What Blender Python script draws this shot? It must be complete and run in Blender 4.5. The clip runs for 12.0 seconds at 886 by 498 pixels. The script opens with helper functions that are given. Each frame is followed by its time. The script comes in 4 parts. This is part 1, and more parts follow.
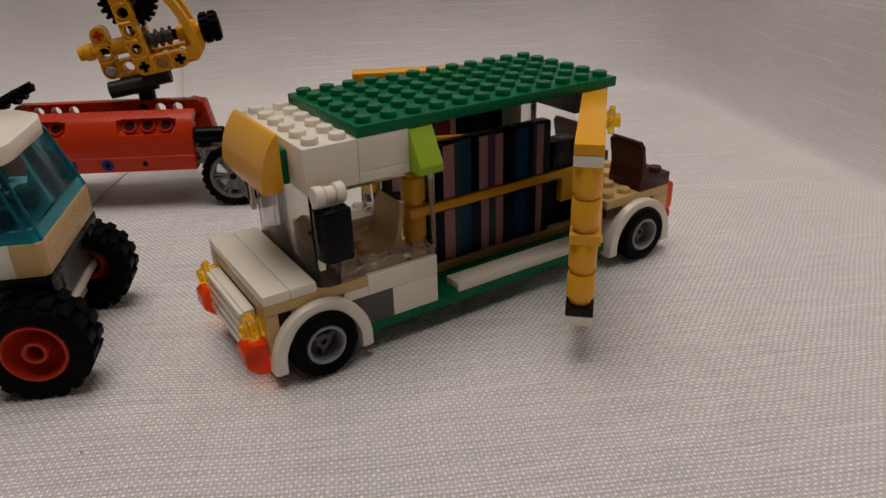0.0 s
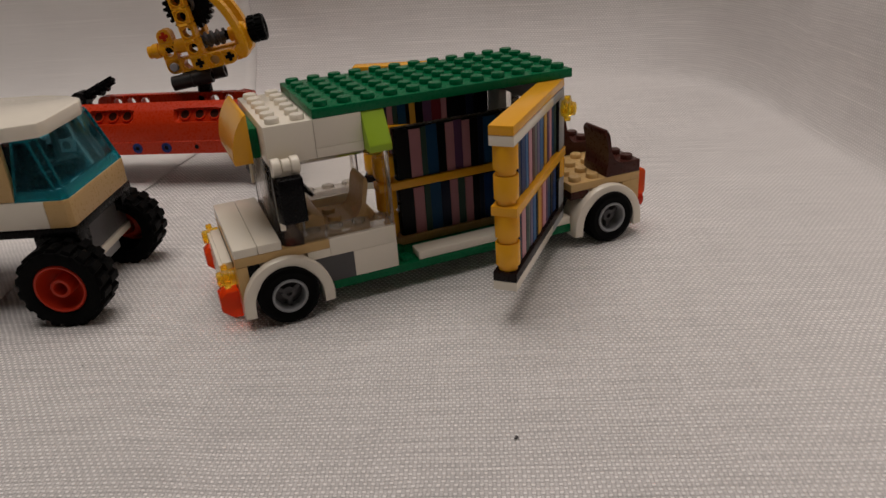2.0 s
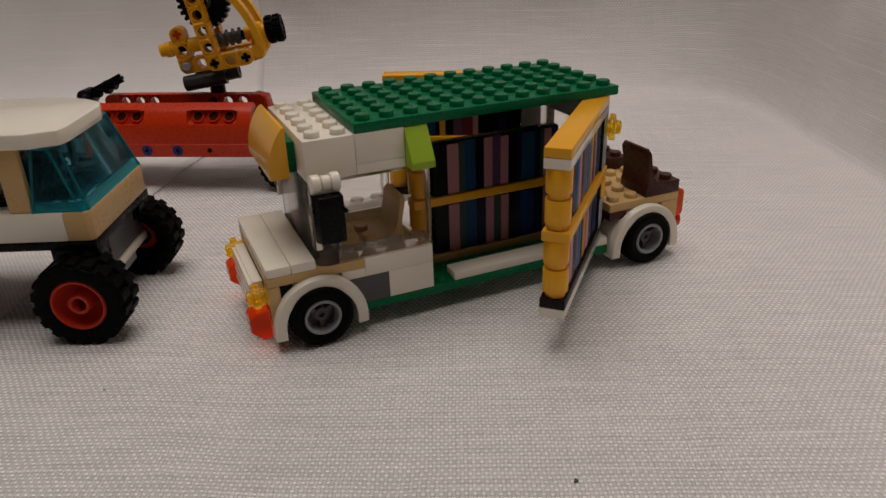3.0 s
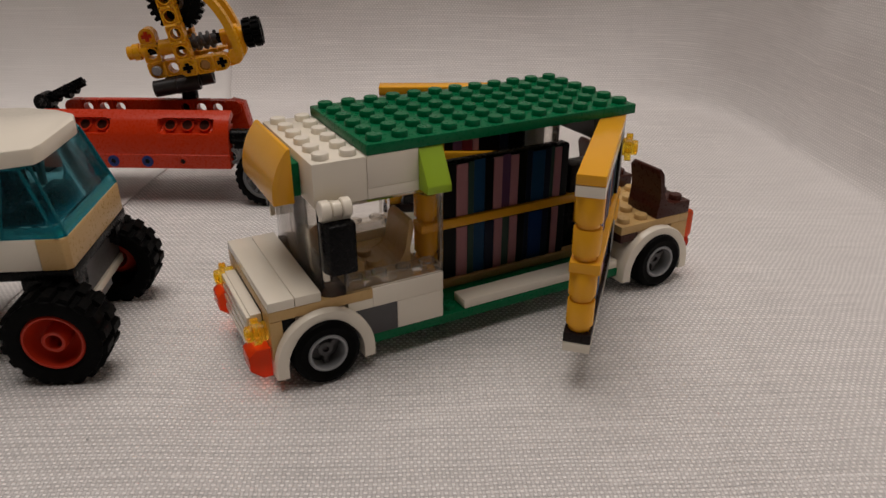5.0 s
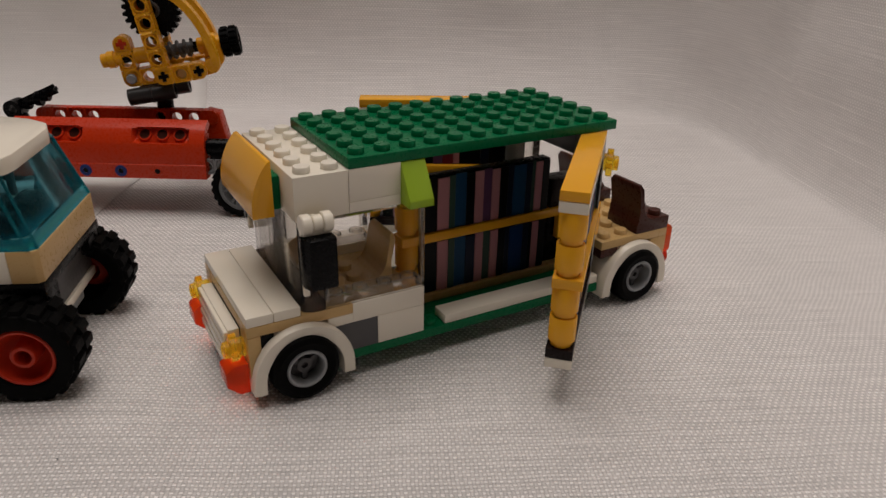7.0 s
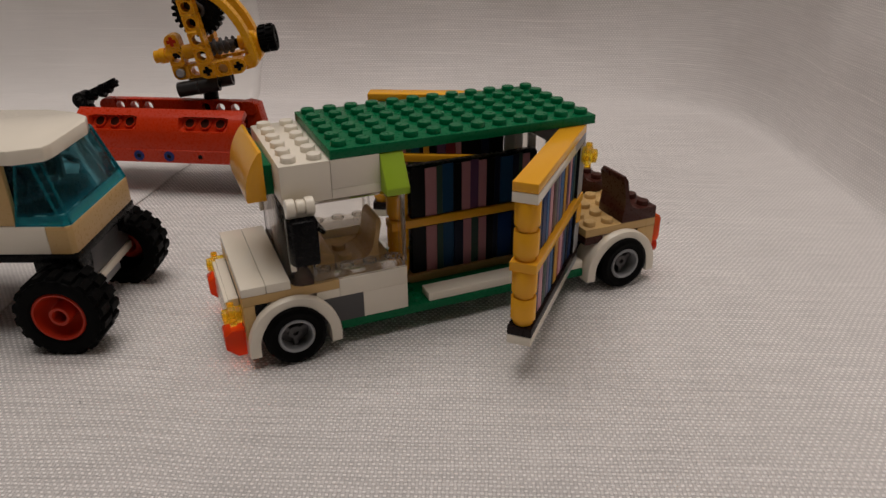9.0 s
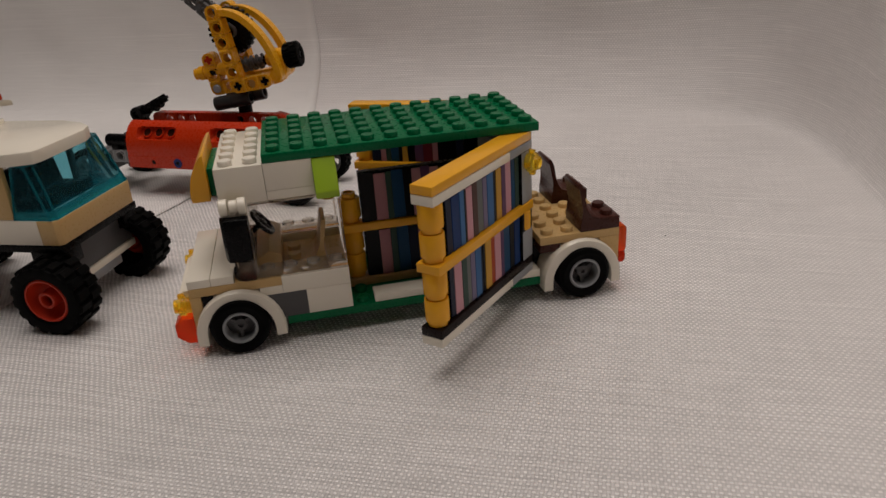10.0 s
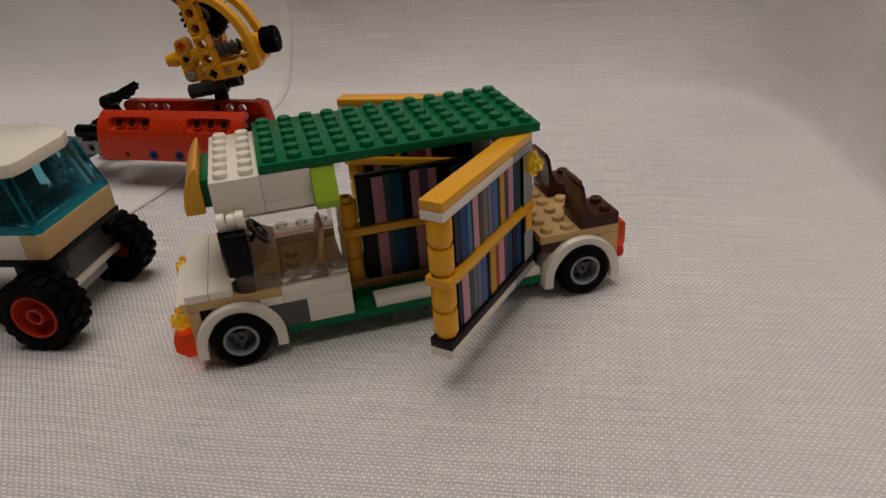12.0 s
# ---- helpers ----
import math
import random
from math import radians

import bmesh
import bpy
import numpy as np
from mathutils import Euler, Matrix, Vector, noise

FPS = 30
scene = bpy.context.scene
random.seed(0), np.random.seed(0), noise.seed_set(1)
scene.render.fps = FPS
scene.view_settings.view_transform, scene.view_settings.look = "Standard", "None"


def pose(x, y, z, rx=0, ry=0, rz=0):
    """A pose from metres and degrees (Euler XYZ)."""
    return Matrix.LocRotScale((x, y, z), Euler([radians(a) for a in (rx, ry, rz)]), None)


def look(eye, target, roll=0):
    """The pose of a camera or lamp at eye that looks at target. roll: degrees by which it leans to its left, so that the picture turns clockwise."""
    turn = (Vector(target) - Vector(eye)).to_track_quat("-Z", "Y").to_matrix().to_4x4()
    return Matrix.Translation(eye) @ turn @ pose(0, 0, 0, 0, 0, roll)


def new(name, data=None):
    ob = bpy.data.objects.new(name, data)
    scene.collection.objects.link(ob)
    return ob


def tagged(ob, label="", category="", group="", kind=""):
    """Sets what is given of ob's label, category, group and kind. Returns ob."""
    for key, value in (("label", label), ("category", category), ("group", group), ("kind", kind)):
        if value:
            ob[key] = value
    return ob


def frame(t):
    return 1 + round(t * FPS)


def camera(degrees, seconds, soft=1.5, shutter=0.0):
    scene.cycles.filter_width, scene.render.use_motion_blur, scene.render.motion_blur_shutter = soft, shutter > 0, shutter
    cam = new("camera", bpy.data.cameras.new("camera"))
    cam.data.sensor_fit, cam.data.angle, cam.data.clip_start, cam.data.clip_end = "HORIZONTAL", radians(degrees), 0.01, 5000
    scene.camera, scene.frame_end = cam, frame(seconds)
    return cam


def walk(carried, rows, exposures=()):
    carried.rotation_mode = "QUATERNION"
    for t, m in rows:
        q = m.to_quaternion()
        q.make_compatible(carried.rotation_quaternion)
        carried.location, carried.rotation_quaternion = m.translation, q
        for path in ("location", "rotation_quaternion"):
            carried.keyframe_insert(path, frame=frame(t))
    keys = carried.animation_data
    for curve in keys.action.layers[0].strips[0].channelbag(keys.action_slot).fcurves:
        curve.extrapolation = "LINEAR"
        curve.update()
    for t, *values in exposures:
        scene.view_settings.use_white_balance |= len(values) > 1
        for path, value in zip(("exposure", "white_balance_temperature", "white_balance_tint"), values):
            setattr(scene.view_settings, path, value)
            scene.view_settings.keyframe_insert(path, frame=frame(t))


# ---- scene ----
cam = camera(62.47, 12.0)
# seconds, eye in metres, yaw, pitch, roll in degrees
PATH = [
    (0.0, -0.08273, -0.17194, 0.12526, -32.371, -25.678, -1.617),
    (0.5, -0.08096, -0.17509, 0.12798, -32.131, -25.200, -1.812),
    (1.0, -0.07679, -0.18428, 0.12992, -30.428, -25.583, -2.569),
    (1.5, -0.06189, -0.20581, 0.12792, -25.841, -26.432, -3.268),
    (2.0, -0.04847, -0.22564, 0.12578, -21.709, -25.038, -3.923),
    (2.5, -0.05025, -0.21981, 0.12741, -21.747, -25.684, -3.657),
    (3.0, -0.06099, -0.20563, 0.12975, -23.344, -25.404, -1.941),
    (3.2, -0.06200, -0.19600, 0.12800, -24.209, -26.144, -1.900),
    (4.8, -0.07200, -0.17800, 0.13100, -28.172, -25.661, -0.100),
    (5.0, -0.07154, -0.18012, 0.13178, -27.916, -25.648, 0.017),
    (5.5, -0.07134, -0.18162, 0.13316, -28.438, -25.240, 0.354),
    (6.0, -0.07035, -0.18127, 0.13196, -28.649, -25.146, 0.237),
    (6.5, -0.06939, -0.17937, 0.13159, -29.088, -25.202, 0.610),
    (7.0, -0.07257, -0.17692, 0.13229, -30.200, -24.859, 1.325),
    (7.2, -0.07200, -0.17400, 0.13000, -30.402, -24.617, 1.100),
    (8.8, -0.06100, -0.19900, 0.13900, -25.441, -25.749, -0.400),
    (9.0, -0.05089, -0.20964, 0.14152, -22.832, -26.121, -0.446),
    (9.5, -0.00944, -0.23156, 0.14570, -17.231, -26.288, -2.896),
    (10.0, 0.01345, -0.23899, 0.13791, -10.730, -24.393, -3.903),
    (10.5, 0.02827, -0.23974, 0.13623, -9.894, -25.192, -3.609),
    (11.0, 0.03041, -0.24144, 0.13882, -10.296, -24.363, -2.960),
    (11.5, 0.02360, -0.23628, 0.13953, -11.331, -26.437, -3.462),
    (12.0, 0.00357, -0.22526, 0.15268, -13.667, -28.060, -4.208),
]
walk(cam, [(t, pose(x, y, z, 90 + pitch, 0, yaw) @ pose(0, 0, 0, 0, 0, roll)) for t, x, y, z, yaw, pitch, roll in PATH],
     [(0.0, 0.06), (2.0, 0.0), (3.2, 0.0), (5.0, 0.12), (7.0, 0.12), (9.0, 0.06), (10.5, -0.02), (12.0, -0.05)])

# ---- light ----
world = bpy.data.worlds.new("world")
scene.world = world
world.use_nodes = True
world.node_tree.nodes["Background"].inputs["Color"].default_value = (1.0, 0.93, 0.86, 1)
world.node_tree.nodes["Background"].inputs["Strength"].default_value = 0.012
scene.view_settings.exposure = 0.0


def area_lamp(name, eye, target, size, power, colour):
    data = bpy.data.lights.new(name, "AREA")
    data.shape, data.size, data.energy, data.color = "DISK", size, power, colour
    ob = new(name, data)
    ob.matrix_world = look(eye, target)
    return ob


area_lamp("ceiling_lamp_light", (-0.03, 0.11, 1.35), (0.02, 0.08, 0.0), 1.1, 10.75, (1.0, 0.912, 0.86))


# ---- materials ----
def node_material(name):
    mat = bpy.data.materials.new(name)
    mat.use_nodes = True
    nt = mat.node_tree
    return mat, nt, nt.nodes["Principled BSDF"]


def link(nt, a, b):
    nt.links.new(a, b)


def plastic(name, colour, rough=0.28, vary=0.08, scratch=0.12, shine=0.3):
    """Moulded plastic: slight tone drift, scuffs in the gloss, a faint uneven skin."""
    mat, nt, bsdf = node_material(name)
    coord = nt.nodes.new("ShaderNodeTexCoord")
    info = nt.nodes.new("ShaderNodeObjectInfo")
    big = nt.nodes.new("ShaderNodeTexNoise")
    big.inputs["Scale"].default_value = 45
    big.inputs["Detail"].default_value = 3
    link(nt, coord.outputs["Object"], big.inputs["Vector"])
    fine = nt.nodes.new("ShaderNodeTexNoise")
    fine.inputs["Scale"].default_value = 900
    fine.inputs["Detail"].default_value = 4
    link(nt, coord.outputs["Object"], fine.inputs["Vector"])
    add = nt.nodes.new("ShaderNodeMath")
    add.operation = "MULTIPLY_ADD"
    add.inputs[1].default_value = 0.5
    link(nt, info.outputs["Random"], add.inputs[0])
    link(nt, big.outputs["Fac"], add.inputs[2])
    ramp = nt.nodes.new("ShaderNodeMapRange")
    ramp.inputs["From Min"].default_value, ramp.inputs["From Max"].default_value = 0.3, 1.2
    ramp.inputs["To Min"].default_value, ramp.inputs["To Max"].default_value = 1 - vary, 1 + vary
    link(nt, add.outputs[0], ramp.inputs["Value"])
    mul = nt.nodes.new("ShaderNodeVectorMath")
    mul.operation = "SCALE"
    mul.inputs[0].default_value = colour
    link(nt, ramp.outputs[0], mul.inputs["Scale"])
    link(nt, mul.outputs[0], bsdf.inputs["Base Color"])
    gloss = nt.nodes.new("ShaderNodeMapRange")
    gloss.inputs["From Min"].default_value, gloss.inputs["From Max"].default_value = 0.35, 0.7
    gloss.inputs["To Min"].default_value, gloss.inputs["To Max"].default_value = rough, rough + scratch
    link(nt, fine.outputs["Fac"], gloss.inputs["Value"])
    link(nt, gloss.outputs[0], bsdf.inputs["Roughness"])
    bump = nt.nodes.new("ShaderNodeBump")
    bump.inputs["Strength"].default_value, bump.inputs["Distance"].default_value = 0.03, 0.0002
    link(nt, big.outputs["Fac"], bump.inputs["Height"])
    link(nt, bump.outputs[0], bsdf.inputs["Normal"])
    bsdf.inputs["Specular IOR Level"].default_value = shine
    return mat


def clear(name, colour, rough=0.06, haze=0.05, cloud=(0.7, 0.68, 0.65), ior=1.12):
    """Thin transparent plastic sheet: lets tinted light through and mirrors a little at grazing angles."""
    mat, nt, bsdf = node_material(name)
    nt.nodes.remove(bsdf)
    thru = nt.nodes.new("ShaderNodeBsdfTransparent")
    thru.inputs["Color"].default_value = (*colour, 1)
    shine = nt.nodes.new("ShaderNodeBsdfGlossy")
    shine.inputs["Color"].default_value = (0.9, 0.9, 0.9, 1)
    smear = nt.nodes.new("ShaderNodeTexNoise")
    smear.inputs["Scale"].default_value = 300
    gloss = nt.nodes.new("ShaderNodeMapRange")
    gloss.inputs["To Min"].default_value, gloss.inputs["To Max"].default_value = rough, rough + 0.1
    link(nt, smear.outputs["Fac"], gloss.inputs["Value"])
    link(nt, gloss.outputs[0], shine.inputs["Roughness"])
    edge = nt.nodes.new("ShaderNodeFresnel")
    edge.inputs["IOR"].default_value = ior
    mix = nt.nodes.new("ShaderNodeMixShader")
    link(nt, edge.outputs[0], mix.inputs[0])
    milk = nt.nodes.new("ShaderNodeBsdfDiffuse")
    milk.inputs["Color"].default_value = (*cloud, 1)
    veil = nt.nodes.new("ShaderNodeMixShader")
    veil.inputs[0].default_value = haze
    link(nt, thru.outputs[0], veil.inputs[1])
    link(nt, milk.outputs[0], veil.inputs[2])
    link(nt, veil.outputs[0], mix.inputs[1])
    link(nt, shine.outputs[0], mix.inputs[2])
    link(nt, mix.outputs[0], nt.nodes["Material Output"].inputs["Surface"])
    return mat


def lens_plastic(name, colour, body):
    """Thick coloured lamp plastic, part see-through and part glowing with scattered light."""
    mat, nt, bsdf = node_material(name)
    bsdf.inputs["Base Color"].default_value = (*colour, 1)
    bsdf.inputs["Transmission Weight"].default_value = body
    bsdf.inputs["IOR"].default_value = 1.25
    speck = nt.nodes.new("ShaderNodeTexNoise")
    speck.inputs["Scale"].default_value = 700
    gloss = nt.nodes.new("ShaderNodeMapRange")
    gloss.inputs["To Min"].default_value, gloss.inputs["To Max"].default_value = 0.1, 0.3
    link(nt, speck.outputs["Fac"], gloss.inputs["Value"])
    link(nt, gloss.outputs[0], bsdf.inputs["Roughness"])
    return mat


WHITE = plastic("white_plastic", (0.87, 0.805, 0.68), 0.13, 0.03, 0.05, 0.4)
GREEN = plastic("green_plastic", (0.001, 0.132, 0.047), 0.26, 0.08, 0.08, 0.16)
YELLOW = plastic("warm_yellow_plastic", (0.88, 0.42, 0.022), 0.20, 0.04, 0.03)
LIME = plastic("lime_plastic", (0.33, 0.50, 0.03), 0.28, 0.05)
TAN = plastic("tan_plastic", (0.61, 0.40, 0.165), 0.26, 0.05)
BROWN = plastic("dark_brown_plastic", (0.050, 0.013, 0.008), 0.26, 0.10, 0.1, 0.2)
PEAT = plastic("black_brown_plastic", (0.010, 0.0045, 0.004), 0.26, 0.1, 0.1, 0.15)
BLACK = plastic("black_plastic", (0.002, 0.002, 0.0025), 0.22, 0.10, 0.12, 0.11)
DARK_GREY = plastic("dark_grey_plastic", (0.085, 0.083, 0.085), 0.30, 0.06)
GREY = plastic("light_grey_plastic", (0.32, 0.33, 0.34), 0.30, 0.05)
RED = plastic("red_plastic", (0.56, 0.036, 0.006), 0.24, 0.06)
ORANGE_RED = plastic("hub_red_plastic", (0.48, 0.028, 0.007), 0.35, 0.06)
TECHNIC_YELLOW = plastic("golden_yellow_plastic", (0.86, 0.405, 0.014), 0.26, 0.05, 0.04)
BLUE = plastic("blue_plastic", (0.005, 0.022, 0.15), 0.25, 0.06)
RIM_GREY = plastic("rim_grey_plastic", (0.17, 0.175, 0.18), 0.25, 0.05)
SLATE = plastic("slate_plastic", (0.035, 0.034, 0.034), 0.28, 0.06)
RUBBER = plastic("black_rubber", (0.0025, 0.0025, 0.0025), 0.45, 0.15, 0.2, 0.05)
CLEAR = clear("clear_plastic", (0.985, 0.980, 0.970), 0.06, 0.0)
# Pale veil stands for light caught in the clear plastic.
LIT_CLEAR = clear("lit_clear_plastic", (0.95, 0.93, 0.90), 0.04, 0.13, (0.80, 0.74, 0.66), 1.22)
SMOKE = clear("smoke_plastic", (0.86, 0.84, 0.81), 0.04, 0.05, (0.62, 0.57, 0.52), 1.08)
DARK_SMOKE = clear("dark_smoke_plastic", (0.50, 0.46, 0.43), 0.04, 0.04, (0.25, 0.22, 0.20), 1.15)
TEAL = clear("teal_plastic", (0.40, 0.72, 0.79), 0.04, 0.05, (0.10, 0.36, 0.42))
DEEP_TEAL = lens_plastic("deep_teal_plastic", (0.015, 0.36, 0.44), 0.7)
AMBER = lens_plastic("amber_plastic", (0.96, 0.68, 0.045), 0.8)
WINE_LENS = lens_plastic("dark_red_plastic", (0.75, 0.05, 0.012), 0.6)
TAIL_LENS = lens_plastic("bright_orange_plastic", (1.0, 0.17, 0.03), 0.6)
FLAME = lens_plastic("orange_red_plastic", (0.92, 0.085, 0.012), 0.6)
INK = {k: plastic("print_" + k, c, 0.3, 0.04, 0.12, 0.14) for k, c in {
    "navy": (0.010, 0.014, 0.035), "pink": (0.46, 0.22, 0.25), "moss": (0.040, 0.075, 0.060), "blue": (0.012, 0.060, 0.14),
    "royal": (0.006, 0.035, 0.14), "plum": (0.12, 0.055, 0.12), "black": (0.004, 0.004, 0.005), "sage": (0.16, 0.17, 0.16),
    "lilac": (0.20, 0.17, 0.27), "gold": (0.62, 0.34, 0.05), "rust": (0.40, 0.060, 0.020), "rose": (0.62, 0.32, 0.36),
    "cocoa": (0.10, 0.050, 0.040), "sky": (0.05, 0.15, 0.34), "wine": (0.16, 0.020, 0.030)}.items()}


def cloth_material(name, coarse, pick, colour):
    """White table linen: plain weave with thick and thin threads, slubs and soft creases."""
    mat, nt, bsdf = node_material(name)

    def math_node(op, a, b=None, c=None):
        n = nt.nodes.new("ShaderNodeMath")
        n.operation = op
        for slot, v in zip(n.inputs, (a, b, c)):
            if v is None:
                continue
            if isinstance(v, (int, float)):
                slot.default_value = v
            else:
                link(nt, v, slot)
        return n.outputs[0]

    flat = nt.nodes.new("ShaderNodeUVMap")
    flat.uv_map = "UVMap"
    drawn = nt.nodes.new("ShaderNodeUVMap")
    drawn.uv_map = "drawn_up"
    parts = nt.nodes.new("ShaderNodeSeparateXYZ")
    link(nt, drawn.outputs[0], parts.inputs[0])
    uv = nt.nodes.new("ShaderNodeMixRGB")
    link(nt, math_node("GREATER_THAN", parts.outputs[1], 0.0), uv.inputs[0])
    link(nt, flat.outputs[0], uv.inputs[1])
    link(nt, drawn.outputs[0], uv.inputs[2])
    # Weave drawn fainter towards the back and up the backdrop.
    weave_fade = nt.nodes.new("ShaderNodeMapRange")
    weave_fade.inputs["From Min"].default_value, weave_fade.inputs["From Max"].default_value = -0.15, -0.01
    weave_fade.inputs["To Min"].default_value, weave_fade.inputs["To Max"].default_value = 1.0, 0.30
    link(nt, parts.outputs[1], weave_fade.inputs["Value"])
    warp = nt.nodes.new("ShaderNodeTexNoise")
    warp.inputs["Scale"].default_value, warp.inputs["Detail"].default_value = 55, 3
    link(nt, uv.outputs[0], warp.inputs["Vector"])
    off = nt.nodes.new("ShaderNodeVectorMath")
    off.operation = "MULTIPLY_ADD"
    off.inputs[1].default_value = (0.0022, 0.0022, 0)
    link(nt, warp.outputs["Color"], off.inputs[0])
    link(nt, uv.outputs[0], off.inputs[2])
    split = nt.nodes.new("ShaderNodeSeparateXYZ")
    link(nt, off.outputs[0], split.inputs[0])
    pitch = math.pi / pick
    sx = math_node("SINE", math_node("MULTIPLY", split.outputs[0], pitch))
    sy = math_node("SINE", math_node("MULTIPLY", split.outputs[1], pitch * 0.74))
    over = math_node("GREATER_THAN", math_node("MULTIPLY", sx, sy), 0.0)
    ax, ay = math_node("ABSOLUTE", sx), math_node("ABSOLUTE", sy)
    dash = math_node("MULTIPLY", math_node("POWER", ax, 0.2), math_node("POWER", ay, 1.35))
    under = math_node("MULTIPLY", math_node("SUBTRACT", 1.0, over), math_node("MULTIPLY", ax, 0.14))
    height = math_node("ADD", 0.34, math_node("ADD", under, math_node("MULTIPLY", math_node("MULTIPLY", dash, over), 0.62)))

    def streaks(sx_, sy_, detail):
        m = nt.nodes.new("ShaderNodeMapping")
        m.inputs["Scale"].default_value = (sx_, sy_, 1)
        link(nt, uv.outputs[0], m.inputs["Vector"])
        n = nt.nodes.new("ShaderNodeTexNoise")
        n.inputs["Scale"].default_value, n.inputs["Detail"].default_value = 1, detail
        link(nt, m.outputs[0], n.inputs["Vector"])
        return n.outputs["Fac"]

    slub = streaks(38, 700, 2)
    slub2 = streaks(700, 30, 2)
    crease = streaks(9, 14, 4)
    thread = math_node("ADD", math_node("MULTIPLY", slub, 1.15), math_node("MULTIPLY", slub2, 0.45))
    line = nt.nodes.new("ShaderNodeMapRange")
    line.inputs["From Min"].default_value, line.inputs["From Max"].default_value = 0.60, 0.74
    link(nt, streaks(9, 560, 1), line.inputs["Value"])
    full = math_node("MULTIPLY", height, math_node("ADD", math_node("ADD", 0.3, thread), math_node("MULTIPLY", line.outputs[0], 0.12)))
    bump = nt.nodes.new("ShaderNodeBump")
    bump.inputs["Distance"].default_value = 0.001
    link(nt, math_node("MULTIPLY", weave_fade.outputs[0], 0.8 * coarse), bump.inputs["Strength"])
    link(nt, full, bump.inputs["Height"])
    bump2 = nt.nodes.new("ShaderNodeBump")
    bump2.inputs["Strength"].default_value, bump2.inputs["Distance"].default_value = 0.5, 0.004
    link(nt, crease, bump2.inputs["Height"])
    link(nt, bump2.outputs[0], bump.inputs["Normal"])
    link(nt, bump.outputs[0], bsdf.inputs["Normal"])
    # Lighter thread tops and darker gaps put relief shading into the colour.
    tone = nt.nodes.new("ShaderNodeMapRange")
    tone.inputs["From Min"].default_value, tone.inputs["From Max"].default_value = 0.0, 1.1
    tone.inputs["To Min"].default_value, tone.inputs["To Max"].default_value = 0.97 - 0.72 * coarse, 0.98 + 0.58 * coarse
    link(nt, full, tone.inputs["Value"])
    stain = nt.nodes.new("ShaderNodeMapRange")
    stain.inputs["From Min"].default_value, stain.inputs["From Max"].default_value = 0.3, 0.7
    stain.inputs["To Min"].default_value, stain.inputs["To Max"].default_value = 0.96, 1.03
    link(nt, streaks(16, 22, 5), stain.inputs["Value"])
    even = math_node("ADD", math_node("MULTIPLY", math_node("SUBTRACT", tone.outputs[0], 0.98), weave_fade.outputs[0]), 0.98)
    hung = nt.nodes.new("ShaderNodeMapRange")
    hung.inputs["From Min"].default_value, hung.inputs["From Max"].default_value = 0.005, 0.04
    hung.inputs["To Min"].default_value, hung.inputs["To Max"].default_value = 0.075 * coarse, 0.10 * coarse
    link(nt, parts.outputs[1], hung.inputs["Value"])
    bright = math_node("MULTIPLY_ADD", line.outputs[0], hung.outputs[0], even)
    shade = math_node("MULTIPLY", bright, stain.outputs[0])
    mul = nt.nodes.new("ShaderNodeVectorMath")
    mul.operation = "SCALE"
    mul.inputs[0].default_value = colour
    link(nt, shade, mul.inputs["Scale"])
    link(nt, mul.outputs[0], bsdf.inputs["Base Color"])
    bsdf.inputs["Roughness"].default_value = 0.62
    bsdf.inputs["Sheen Weight"].default_value = 0.15
    return mat


LINEN = cloth_material("white_linen", 1.0, 0.00104, (0.80, 0.768, 0.75))
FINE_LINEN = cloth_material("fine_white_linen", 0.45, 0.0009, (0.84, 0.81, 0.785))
PLASTER = plastic("room_plaster", (0.20, 0.185, 0.17), 0.8, 0.04)
WOOD = plastic("table_wood", (0.20, 0.11, 0.06), 0.45, 0.15)


# ---- mesh helpers: all lengths below are millimetres ----
MM = 0.001
STUD, PLATE, BRICK = 8.0, 3.2, 9.6


def finish(bm, name, mat, smooth=40):
    bmesh.ops.scale(bm, vec=(MM, MM, MM), verts=bm.verts)
    bmesh.ops.recalc_face_normals(bm, faces=bm.faces)
    mesh = bpy.data.meshes.new(name)
    bm.to_mesh(mesh)
    bm.free()
    mesh.materials.append(mat)
    for p in mesh.polygons:
        p.use_smooth = True
    mesh.set_sharp_from_angle(angle=radians(smooth))
    return mesh


def part(name, bm, mat, parent, label="", m=None, shadow=True, smooth=40):
    ob = new(name, finish(bm, name, mat, smooth))
    ob.parent = parent
    if m is not None:
        ob.matrix_basis = m
    if label:
        tagged(ob, label)
    ob.visible_shadow = shadow
    return ob


def thing(name, m, label, category, group=""):
    ob = new(name)
    ob.empty_display_size = 0.01
    ob.matrix_basis = m
    return tagged(ob, label, category, group)


def put(x, y, z, rx=0, ry=0, rz=0):
    return pose(x * MM, y * MM, z * MM, rx, ry, rz)


def box(x0, y0, z0, x1, y1, z1, bevel=0.22, into=None, seg=2):
    bm = bmesh.new()
    bmesh.ops.create_cube(bm, size=1)
    for v in bm.verts:
        v.co = ((x0, x1)[v.co.x > 0], (y0, y1)[v.co.y > 0], (z0, z1)[v.co.z > 0])
    if bevel:
        bmesh.ops.bevel(bm, geom=bm.edges[:], offset=bevel, segments=seg, affect="EDGES", profile=0.5)
    return merge(into, bm)


def merge(into, bm, m=None):
    if m is not None:
        bmesh.ops.transform(bm, matrix=m, verts=bm.verts)
    if into is None:
        return bm
    table = {v: into.verts.new(v.co) for v in bm.verts}
    for f in bm.faces:
        into.faces.new([table[v] for v in f.verts])
    bm.free()
    return into


TURN = {"z": Matrix.Identity(4), "x": Matrix.Rotation(math.pi / 2, 4, "Y"), "y": Matrix.Rotation(-math.pi / 2, 4, "X")}


